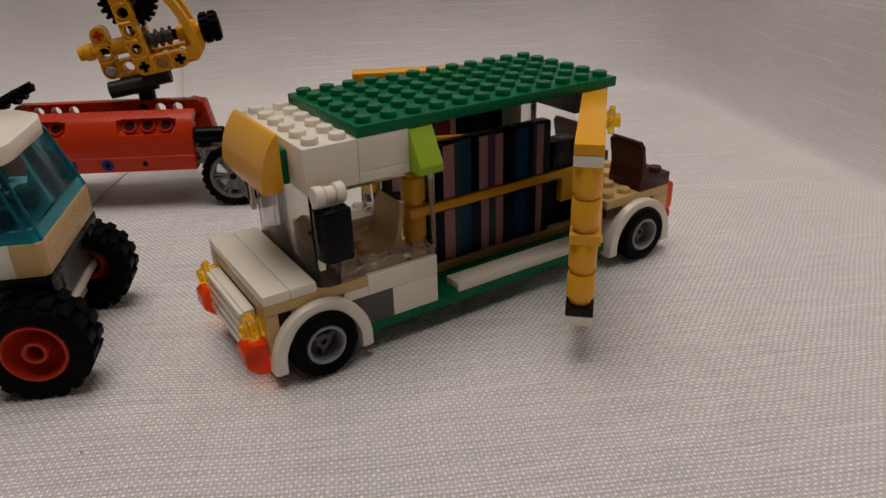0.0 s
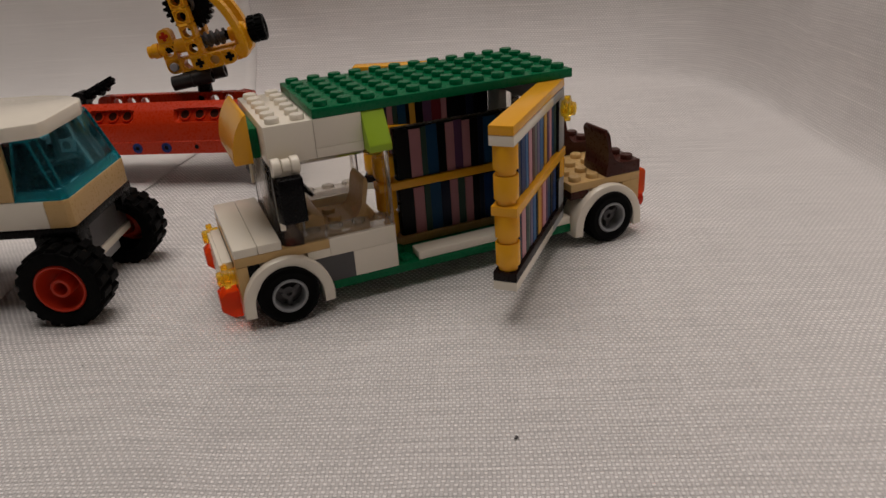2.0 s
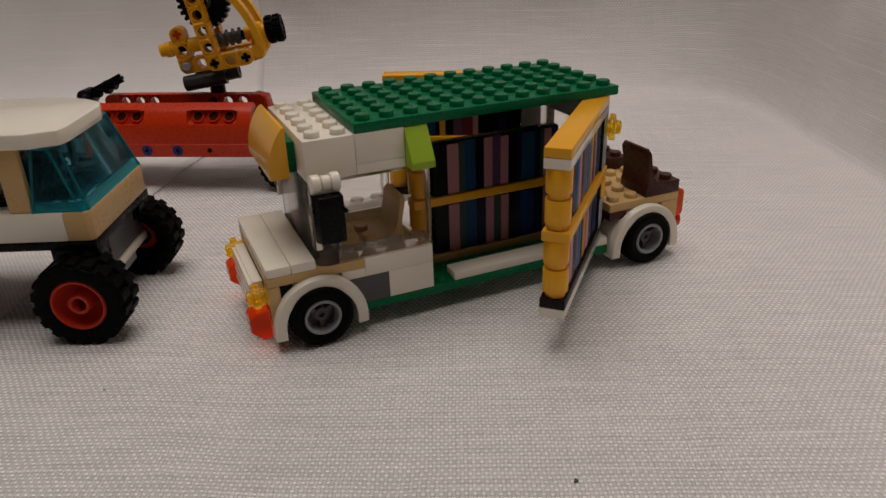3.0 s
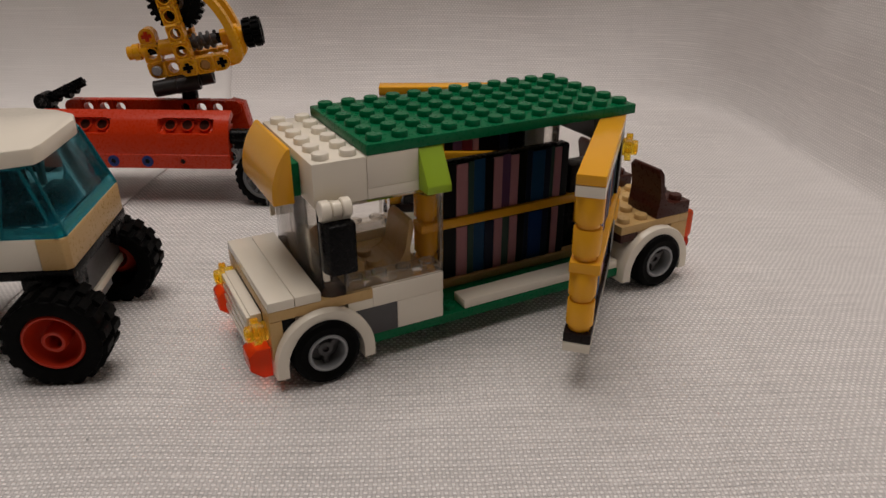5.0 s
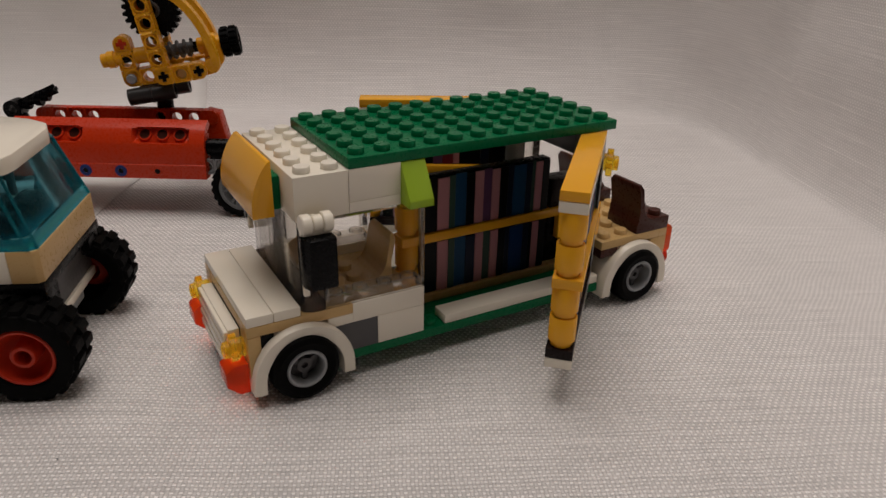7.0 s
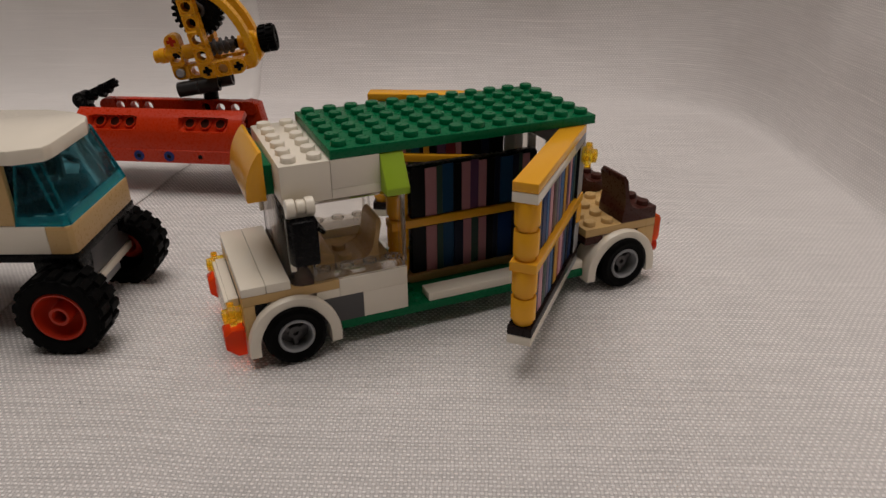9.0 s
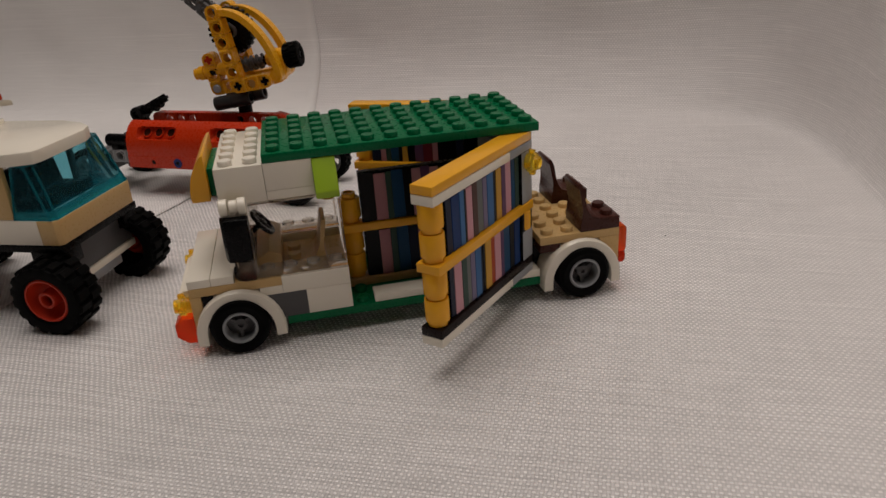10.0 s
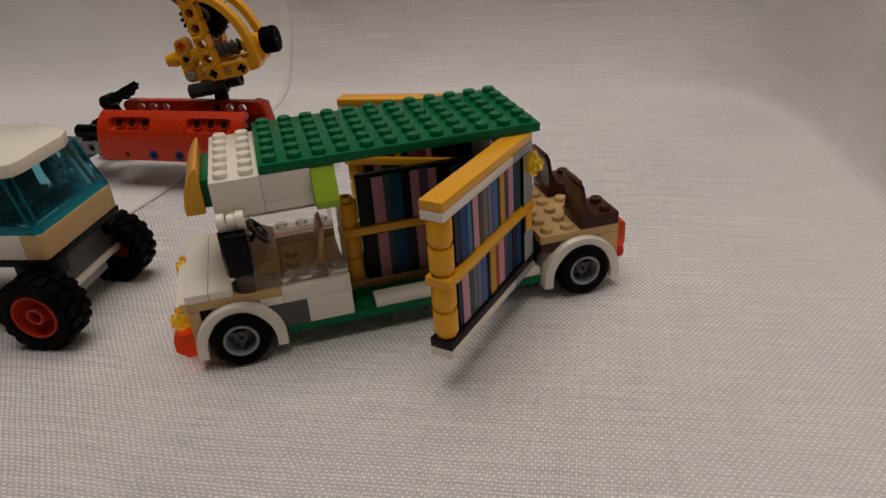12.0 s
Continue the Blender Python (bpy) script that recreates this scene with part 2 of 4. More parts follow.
def lathe(profile, at=(0, 0, 0), axis="z", seg=24, into=None, m=None):
    """Turns (radius, height) pairs round the axis; open ends at radius 0 close themselves."""
    bm = bmesh.new()
    rings = []
    for r, h in profile:
        if r < 1e-6:
            rings.append([bm.verts.new((0, 0, h))])
        else:
            rings.append([bm.verts.new((r * math.cos(2 * math.pi * i / seg), r * math.sin(2 * math.pi * i / seg), h)) for i in range(seg)])
    for a, b in zip(rings, rings[1:]):
        for i in range(seg):
            j = (i + 1) % seg
            if len(a) == 1 and len(b) == 1:
                continue
            if len(a) == 1:
                bm.faces.new((a[0], b[i], b[j]))
            elif len(b) == 1:
                bm.faces.new((a[i], a[j], b[0]))
            else:
                bm.faces.new((a[i], a[j], b[j], b[i]))
    place = Matrix.Translation(at) @ TURN[axis]
    return merge(into, bm, place if m is None else m @ place)


def rod(r, length, at=(0, 0, 0), axis="z", seg=20, edge=0.25, into=None, m=None):
    return lathe([(0, 0), (r - edge, 0), (r, edge), (r, length - edge), (r - edge, length), (0, length)], at, axis, seg, into, m)


def ring(r0, r1, length, at=(0, 0, 0), axis="z", seg=24, into=None, m=None):
    e = 0.2
    return lathe([(r0, 0), (r1 - e, 0), (r1, e), (r1, length - e), (r1 - e, length), (r0, length), (r0, 0)], at, axis, seg, into, m)


def prism(points, a, b, axis="y", bevel=0.0, into=None, m=None):
    """A polygon in the two other axes, drawn out along axis from a to b."""
    bm = bmesh.new()

    def co(p, d):
        return {"x": (d, p[0], p[1]), "y": (p[0], d, p[1]), "z": (p[0], p[1], d)}[axis]
    one = [bm.verts.new(co(p, a)) for p in points]
    two = [bm.verts.new(co(p, b)) for p in points]
    bm.faces.new(one)
    bm.faces.new(two[::-1])
    n = len(points)
    for i in range(n):
        bm.faces.new((one[i], two[i], two[(i + 1) % n], one[(i + 1) % n]))
    if bevel:
        bmesh.ops.bevel(bm, geom=bm.edges[:], offset=bevel, segments=2, affect="EDGES", profile=0.5)
    return merge(into, bm, m)


def tube(points, r, seg=10, into=None):
    bm = bmesh.new()
    pts = [Vector(p) for p in points]
    rings = []
    for i, p in enumerate(pts):
        d = (pts[min(i + 1, len(pts) - 1)] - pts[max(i - 1, 0)]).normalized()
        q = d.to_track_quat("Z", "Y").to_matrix()
        rings.append([bm.verts.new(p + q @ Vector((r * math.cos(2 * math.pi * k / seg), r * math.sin(2 * math.pi * k / seg), 0))) for k in range(seg)])
    for a, b in zip(rings, rings[1:]):
        for k in range(seg):
            bm.faces.new((a[k], a[(k + 1) % seg], b[(k + 1) % seg], b[k]))
    bm.faces.new(rings[0][::-1])
    bm.faces.new(rings[-1])
    return merge(into, bm)


def studs(bm, x0, y0, z, nx, ny, r=2.4, skip=()):
    for i in range(nx):
        for j in range(ny):
            if (i, j) in skip:
                continue
            lathe([(r, -0.3), (r, 1.45), (r - 0.25, 1.75), (0, 1.78)], (x0 + STUD * (i + 0.5), y0 + STUD * (j + 0.5), z), "z", 18, bm)
    return bm


def brick(name, x, y, z, nx, ny, high, mat, parent, studded=True, label="", bevel=0.14, skip=(), shadow=True):
    """A building brick at stud column x, row y and height z in millimetres."""
    g = 0.03
    bm = box(x * STUD + g, y * STUD + g, z + 0.02, (x + nx) * STUD - g, (y + ny) * STUD - g, z + high - 0.02, bevel)
    if studded:
        studs(bm, x * STUD, y * STUD, z + high, nx, ny, skip=skip)
    return part(name, bm, mat, parent, label, shadow=shadow)


# ---- the cloth, the table and the room ----
N1, P1 = Vector((0.426, 0.905)), Vector((236, 130))
N2, P2 = Vector((0.918, -0.397)), Vector((282, 35))
CORNER = 78.0


def rise(first, last, span):
    """Running out and up along a cloth that bends from one slope to another over a length."""
    out, up, table = 0.0, 0.0, [(0.0, 0.0, radians(first))]
    for k in range(1, 700):
        a = radians(first + (last - first) * min((k - 0.5) / span, 1.0))
        out, up = out + math.cos(a), up + math.sin(a)
        table.append((out, up, a))
    return table


BACK, SIDE = rise(40, 91, 66), rise(66, 90, 42)
APRON, SLOPE = 70.0, 0.20      # a gently rising strip between the back crease and the foot of the backdrop


def ground_height(x, y):
    lift = 2.6 / (1 + math.exp((x + 58) / 7.0)) / (1 + math.exp((y - 130) / 14.0))
    lift -= 2.5 / (1 + math.exp(-(x - 200) / 18.0))
    return lift


def fold(x, y, lift=0.0):
    """Where a point of the flat cloth lies once its far and right margins are drawn up into a backdrop."""
    p = Vector((x, y))
    back = N1.dot(p - P1)
    d1, d2 = back - APRON + CORNER, N2.dot(p - P2) + CORNER
    a, b = max(d1, 0), max(d2, 0)
    e = math.hypot(a, b) + min(max(d1, d2), 0) - CORNER
    z = ground_height(x, y)
    if e <= 0:
        wave = 0.25 * noise.noise(Vector((x / 60, y / 60, 0)))
        return (x, y, z + SLOPE * max(back, 0) + lift + wave * min(1.0, max(0.0, (math.hypot(x - 48, y - 24) - 120) / 60)))
    n = (N1 * a + N2 * b)
    n = n.normalized() if n.length > 1e-6 else N1
    q = p - n * e
    z += SLOPE * max(N1.dot(q - P1), 0)
    k = min(int(e), 697)
    f = min(e - k, 1.0)
    share = min(b / max(math.hypot(a, b), 1e-6) * 1.5, 1.0)
    out, up, turn = [sum(w * (t[k][c] * (1 - f) + t[k + 1][c] * f) for w, t in ((1 - share, BACK), (share, SIDE))) for c in range(3)]
    ease = min(e / 70.0, 1.0)
    sway = ease * (5.0 * noise.noise(Vector((x / 95, y / 150, 3.1))) + 2.2 * noise.noise(Vector((x / 32, y / 60, 7.7))))
    shift = out - math.sin(turn) * (lift + sway)
    return (q.x + n.x * shift, q.y + n.y * shift, z + up + math.cos(turn) * (lift + 0.4 * sway))


def drawn_up(x, y):
    """Along the foot of the backdrop round its corner, and up from that foot."""
    p = Vector((x, y))
    d1, d2 = N1.dot(p - P1) - APRON + CORNER, N2.dot(p - P2) + CORNER
    a, b = max(d1, 0), max(d2, 0)
    e = math.hypot(a, b) + min(max(d1, d2), 0) - CORNER
    along = min(d2, 0) - min(d1, 0) + (CORNER + 60) * math.atan2(b, a if a + b > 0 else 1)
    return (along * MM, e * MM)


def sheet(name, xs, ys, inside, lift, thick, label, mat):
    verts, faces, uvs, ups, index = [], [], [], [], {}
    for j in range(len(ys) - 1):
        for i in range(len(xs) - 1):
            quad = []
            for a, b in ((i, j), (i + 1, j), (i + 1, j + 1), (i, j + 1)):
                x, y = inside(xs[a], ys[b])
                key = (a, b)
                if key not in index:
                    index[key] = len(verts)
                    verts.append([c * MM for c in fold(x, y, lift)])
                    uvs.append(((0.905 * x - 0.426 * y) * MM, (0.426 * x + 0.905 * y) * MM))
                    ups.append(drawn_up(x, y))
                quad.append(index[key])
            faces.append(quad)
    mesh = bpy.data.meshes.new(name)
    mesh.from_pydata(verts, [], faces)
    layer = mesh.uv_layers.new(name="UVMap")
    for loop in mesh.loops:
        layer.data[loop.index].uv = uvs[loop.vertex_index]
    second = mesh.uv_layers.new(name="drawn_up")
    for loop in mesh.loops:
        second.data[loop.index].uv = ups[loop.vertex_index]
    for p in mesh.polygons:
        p.use_smooth = True
    mesh.materials.append(mat)
    ob = new(name, mesh)
    mod = ob.modifiers.new("thickness", "SOLIDIFY")
    mod.thickness, mod.offset = thick * MM, -1
    return tagged(ob, label, "tablecloth", kind="structure")


def steps(a, b, n):
    return [a + (b - a) * i / n for i in range(n + 1)]


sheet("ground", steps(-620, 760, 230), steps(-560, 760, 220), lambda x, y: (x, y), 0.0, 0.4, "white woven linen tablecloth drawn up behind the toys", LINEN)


def seam_x(y):
    """The edge of the second cloth: a bowed line on the table, upright on the backdrop."""
    wobble = 0.8 * math.sin(y / 23.0) + 0.5 * math.sin(y / 9.0 + 1)
    if y > 316:
        return 32.0 + 0.4707 * (y - 316) + wobble
    if y > 287:
        return 20 + 0.414 * (y - 287) + wobble
    return 20 + 0.598 * (y - 287) - 9.0 * math.sin(math.pi * min(max((y - 65) / 222, 0), 1)) + wobble


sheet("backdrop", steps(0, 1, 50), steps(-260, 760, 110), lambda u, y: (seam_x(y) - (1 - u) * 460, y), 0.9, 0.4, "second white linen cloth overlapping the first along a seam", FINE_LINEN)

table = tagged(new("table", finish(box(-700, -640, -46, 900, 900, -6, 3), "table", WOOD)), "wooden table top under the white cloth", "table", kind="structure")


def wall(name, x0, y0, z0, x1, y1, z1, label, mat=PLASTER):
    ob = new(name, finish(box(x0, y0, z0, x1, y1, z1, 0), name, mat))
    return tagged(ob, label, "wall", kind="structure")


# Unseen room, kept dark so that little fill light bounces off it.
wall("wall_north", -2000, 2000, -46, 2000, 2100, 1700, "plain dull grey-brown plaster wall, out of view")
wall("wall_south", -2000, -2100, -46, 2000, -2000, 1700, "plain dull grey-brown plaster wall, out of view")
wall("wall_east", 2000, -2100, -46, 2100, 2100, 1700, "plain dull grey-brown plaster wall, out of view")
wall("wall_west", -2100, -2100, -46, -2000, 2100, 1700, "plain dull grey-brown plaster wall, out of view")
wall("ceiling", -2100, -2100, 1700, 2100, 2100, 1800, "plain dull grey-brown ceiling, out of view")
wall("floor", -2100, -2100, -146, 2100, 2100, -46.2, "brown wooden surface round the cloth", WOOD)


# ---- the book van ----
FLOOR_Z = 6.8          # underside of the green chassis plate
DECK_Z = 10.0          # top of the chassis plate
SILL_Z = 26.0          # top of the tan plates, foot of the windows
ROOF_Z = 67.6          # underside of the green roof plate


def road_wheel(parent, x, y, z, side):
    """A smooth tyre on a grey rim; side -1 faces the near side, 1 the far side."""
    m = Matrix.Translation((x, y, z)) @ Matrix.Rotation(math.pi / 2 * -side, 4, "X")
    tyre = part("tyre", lathe([(6.2, 0.6), (7.2, 0.0), (9.2, 0.1), (10.2, 1.0), (10.5, 2.4), (10.5, 9.4), (10.0, 11.0), (8.6, 11.8), (6.2, 11.2), (6.2, 6), (6.2, 0.6)], (0, 0, -11.8), "z", 40, None, m), RUBBER, parent, "smooth black rubber tyre")
    part("rim", lathe([(6.4, -9), (6.3, -0.9), (5.9, -0.2), (5.5, -0.1), (5.1, -0.5), (4.9, -5.0), (5.4, -9), (6.4, -9)], (0, 0, 0), "z", 36, None, m), GREY, tyre, "light grey plastic rim")
    bm = lathe([(0, -8), (4.95, -8), (4.95, -5.2), (2.4, -5.2), (2.3, -3.0), (1.0, -2.9), (0.9, -4), (0, -4)], (0, 0, 0), "z", 28, None, m)
    for k in range(3):
        merge(bm, box(1.2, -0.8, -6.0, 4.9, 0.8, -3.2, 0.2), m @ Matrix.Rotation(2 * math.pi / 3 * k + 0.5, 4, "Z"))
    part("hub", bm, DARK_GREY, tyre, "dark recessed hub with three spokes")
    return tyre


def mudguard(parent, x, y0, y1):
    """A white arch, four studs long, over a wheel centred at x."""
    n, zc = 22, 7.6
    bm = bmesh.new()
    outer = [(15.6 * math.cos(math.pi * i / n), zc + 16.2 * math.sin(math.pi * i / n)) for i in range(n + 1)]
    inner = [(11.7 * math.cos(math.pi * i / n), zc + 12.2 * math.sin(math.pi * i / n)) for i in range(n + 1)]
    outer = [(15.6, 4.6)] + outer + [(-15.6, 4.6)]
    inner = [(11.7, 4.6)] + inner + [(-11.7, 4.6)]
    rows = []
    e = 0.5 if y1 > y0 else -0.5
    for pts, y, s in ((inner, y1, 1), (outer, y1, 1), (outer, y0 + e, 1), (outer, y0, 0.975), (inner, y0, 1.02), (inner, y0 + e, 1), (inner, y1, 1)):
        rows.append([bm.verts.new((x + px * s, y, zc + (pz - zc) * s)) for px, pz in pts])
    for a, b in zip(rows, rows[1:]):
        for i in range(len(a) - 1):
            bm.faces.new((a[i], a[i + 1], b[i + 1], b[i]))
    for k in (0, -1):
        for a, b in ((0, 1),):
            bm.faces.new([rows[r][k] for r in (1, 2, 3, 4, 5)])
    return part("mudguard", bm, WHITE, parent, "glossy white arched mudguard")


def lamp_stud(parent, x, y, z, axis, sign, mat, label):
    """A round transparent lamp with a raised rim."""
    m = Matrix.Translation((x, y, z)) @ TURN[axis] @ Matrix.Rotation(0 if sign > 0 else math.pi, 4, "X")
    bm = lathe([(0, -1.2), (2.9, -1.2), (2.9, 0.7), (3.7, 0.9), (3.7, 2.9), (2.5, 3.1), (2.4, 4.7), (1.7, 4.9), (1.5, 3.6), (0, 3.5)], (0, 0, 0), "z", 20, None, m)
    for k in range(4):
        merge(bm, box(3.2, -0.8, 0.9, 4.6, 0.8, 3.0, 0.2), m @ Matrix.Rotation(math.pi / 2 * k, 4, "Z"))
    return part("lamp", bm, mat, parent, label, shadow=False)


def side_window(parent, y_out, y_in):
    """A clear panel four studs long and three bricks high with its moulded foot, head and ends."""
    a, b = sorted((y_out, y_in))
    near = y_out < y_in
    pane_y = a if near else b - 1.0
    win = part("side_window", box(-8, pane_y, SILL_Z + 0.1, 24, pane_y + 1.0, 54.7, 0.15), CLEAR, parent, "clear plastic side window panel", shadow=False)
    lo, hi = (a + 1.1, b) if near else (a, b - 1.1)
    part("window_foot", box(-8, lo, SILL_Z + 0.1, 24, hi, SILL_Z + 2.4, 0.15), LIT_CLEAR, win, shadow=False)
    part("window_head", box(-8, lo, 53.4, 24, hi, 54.7, 0.15), CLEAR, win, shadow=False)
    for x in (-8, 23.0):
        # Added pale strips stand for the bright edges light gives the pane.
        part("window_edge_glint", box(x, pane_y - 0.15 if near else pane_y + 0.35, SILL_Z + 2.5, x + 0.8, pane_y + 0.65 if near else pane_y + 1.15, 54.6, 0.1), LIT_CLEAR, win, shadow=False)
        part("window_end", box(x, lo, SILL_Z + 2.5, x + 1.0, hi - 2.5, 53.3, 0.15), CLEAR, win, shadow=False)
    for i in range(4):
        part("stud", ring(1.5, 2.4, 1.1, (-4 + 8 * i, (a + b) / 2, SILL_Z + 2.45), "z", 18), LIT_CLEAR, win, shadow=False)
    return win


def cheek(parent, far):
    """One side of the cab: the tan and white courses under the window and the white course over it."""
    y = 5 if far else 0
    brick("sill_plate", -4, y, 22.8, 4, 1, PLATE, TAN, parent, False, "tan plate over the front wheel")
    brick("body_plate", 0, y, 19.6, 3, 1, 2 * PLATE, WHITE, parent, False, "white course below the window")
    brick("body_plate", -1, y, 19.6, 1, 1, PLATE, WHITE, parent, False, "white plate below the window")
    brick("body_brick", -1, y, DECK_Z, 2, 1, BRICK, DARK_GREY, parent, False, "dark grey brick behind the front wheel")
    brick("body_brick", 1, y, DECK_Z, 2, 1, BRICK, WHITE, parent, False, "white brick at the doorway")
    brick("header_plate", 0, y, 54.8, 2, 1, PLATE, WHITE, parent, False)
    brick("header_brick", 0, y, 58.0, 2, 1, BRICK, WHITE, parent, False, "white brick under the roof edge")
    y0, y1 = y * STUD, (y + 1) * STUD
    # sloped lime corner piece
    out, inn = (y1, y0) if far else (y0, y1)
    s = 1 if far else -1
    prof = [(inn, 67.5), (out - s * 0.3, 67.5), (out + s * 5.6, 57.2), (out + s * 5.6, 54.9), (inn, 54.9)]
    part("corner_slope", prism(prof, 16.08, 23.92, "x", 0.3), LIME, parent, "lime green sloped corner piece")
    part("round_plate", lathe([(0, 0), (2.4, 0), (2.4, 1.0), (3.9, 1.1), (3.9, 2.6), (0, 2.7)], (20, (y0 + y1) / 2 + s * 1.5, 52.3), "z", 18), AMBER, parent, "amber transparent round plate", shadow=False)


BOOK_ROWS = {
    "door_top": "navy .9 royal 1.3 sky .75 black .45 rose 1.05 cocoa .85 sage 1.1 lilac .75 sky 1.15 black .65 gold 1 plum .8 rose 1.25 blue .7 moss .85",
    "door_low": "navy .7 rose 1.2 moss .8 sage .7 lilac .75 sky .95 navy .4 black .4 gold 1.05 rust .75 rose 1.15 plum .5 blue 1.3 black .85 royal 1.1",
    "shelf_top": "black 1.3 pink 1.1 moss .55 blue 1.1 black .8 pink .85 plum .85 pink .8 black .8 navy .6 blue 1.3 navy .6 moss .4 pink .75 black .7",
    "shelf_low": "black 1.3 pink 1.05 moss .6 blue 1.1 navy .9 pink .8 moss .75 pink .8 black .7 navy .5 royal 1.4 navy .6 black .4 pink .7 black .7",
    "far_top": "navy 1 pink .6 moss .5 blue .9 black .4 gold .6 black .8 plum .9 wine 1 pink .6 black 2 navy .8 black 1.4",
    "far_low": "black 1 pink .8 moss .7 blue 1 black .8 pink .8 plum .8 pink .8 black 1 navy 1.2 blue 1 pink .7 black 1",
}


def books(parent, key, x0, x1, y, z0, z1, out):
    """A row of upright book spines, each a piece of its own, on a dark block."""
    words = BOOK_ROWS[key].split()
    row = [(words[k], float(words[k + 1])) for k in range(0, len(words), 2)]
    total = sum(w for _, w in row)
    x = x0
    for k, (ink, share) in enumerate(row):
        w = (x1 - x0) * share / total
        proud = 0.35 + 0.16 * ((k * 7) % 3)
        a, b = sorted((y, y + out * proud))
        bm = box(x + 0.02, a, z0, x + w - 0.02, b, z1 - 0.3 * ((k * 5) % 3), 0.1, None, 1)
        part("book", bm, INK[ink], parent)
        x += w


def column_piece(parent, x, y, z, mat=YELLOW):
    """A round one-stud brick with its narrow foot."""
    bm = lathe([(0, 0), (3.15, 0), (3.15, 1.5), (3.95, 1.75), (3.95, 9.2), (3.7, 9.5), (2.4, 9.55), (2.4, 9.6), (0, 9.6)], (x, y, z), "z", 28)
    return part("round_brick", bm, mat, parent)


def book_door(parent, m, keys, label):
    """A bookcase leaf eight studs long. Its own x runs from the free end to the hinge, y from the face with the books inwards."""
    core = box(8.2, 1.7, 6.5, 56, 7.2, 51.2, 0.2)
    box(56.2, 0.1, 6.5, 63.8, 7.9, 51.2, 0.2, core)
    leaf = part("bookcase_door", core, BLACK, parent, label, m=m)
    part("foot_plate", box(0.05, 0.05, 0.05, 48, 7.95, 3.15, 0.22), WHITE, leaf, "white plate along the foot")
    part("foot_plate", box(48.1, 0.05, 0.05, 63.95, 7.95, 3.15, 0.22), GREY, leaf, "light grey plate at the hinge")
    part("base_plate", box(0.05, 0.05, 3.2, 63.95, 7.95, 6.35, 0.22), PEAT, leaf, "black-brown plate")
    for z in (6.4, 16.0, 28.8, 38.4):
        column_piece(leaf, 4, 4, z)
    part("shelf_plate", box(0.05, -0.6, 25.6, 63.95, 7.95, 28.75, 0.25), YELLOW, leaf, "warm yellow shelf plate")
    part("head_plate", box(0.05, 0.05, 48.0, 48, 7.95, 51.15, 0.22), WHITE, leaf, "white plate under the top tile")
    part("head_plate", box(48.1, 0.05, 48.0, 63.95, 7.95, 51.15, 0.22), GREY, leaf, "grey plate at the hinge")
    part("top_tile", box(0.05, 0.05, 51.25, 63.95, 7.95, 54.3, 0.25), YELLOW, leaf, "smooth warm yellow tile along the top")
    part("hinge_brick", box(56.3, 0.0, 28.8, 63.9, 1.0, 47.9, 0.2), GREY, leaf, "grey hinge brick")
    part("hinge_brick", box(56.3, 0.0, 6.5, 63.9, 1.0, 18.0, 0.2), GREY, leaf, "grey hinge brick")
    part("bracket", rod(3.2, 7.4, (60, 2.2, 18.2), "z", 20, 0.4), YELLOW, leaf, "warm yellow bracket")
    books(leaf, keys[0], 8.4, 55.8, 1.7, 29.0, 47.6, -1)
    books(leaf, keys[1], 8.4, 55.8, 1.7, 6.6, 25.3, -1)
    return leaf


def seat_piece(parent, x, y, z, mat, label, face=1):
    """A toy seat two studs square: low base with two studs, tall curved back."""
    prof = [(0.2, 0), (15.9, 0), (15.9, 4.8), (8.0, 4.8), (6.0, 5.0), (4.4, 5.9), (3.2, 7.6), (2.5, 10.0), (1.9, 13.5), (1.3, 17.0), (0.8, 18.8), (0.0, 19.0),
            (-0.7, 18.6), (-0.5, 17.0), (0.2, 13.5), (0.9, 10.0), (1.2, 7.6), (0.9, 5.0), (0.2, 3.4)]
    bm = prism([(p[0], p[1]) for p in prof], 0.08, 15.9, "y", 0.25)
    for v in bm.verts:
        if v.co.z > 17.8:
            v.co.y = 8 + (v.co.y - 8) * 0.86
    studs(bm, 8, 0, 4.8, 1, 2)
    m = put(x, y, z) if face > 0 else put(x + 16, y + 16, z, 0, 0, 180)
    return part("seat", bm, mat, parent, label, m=m)


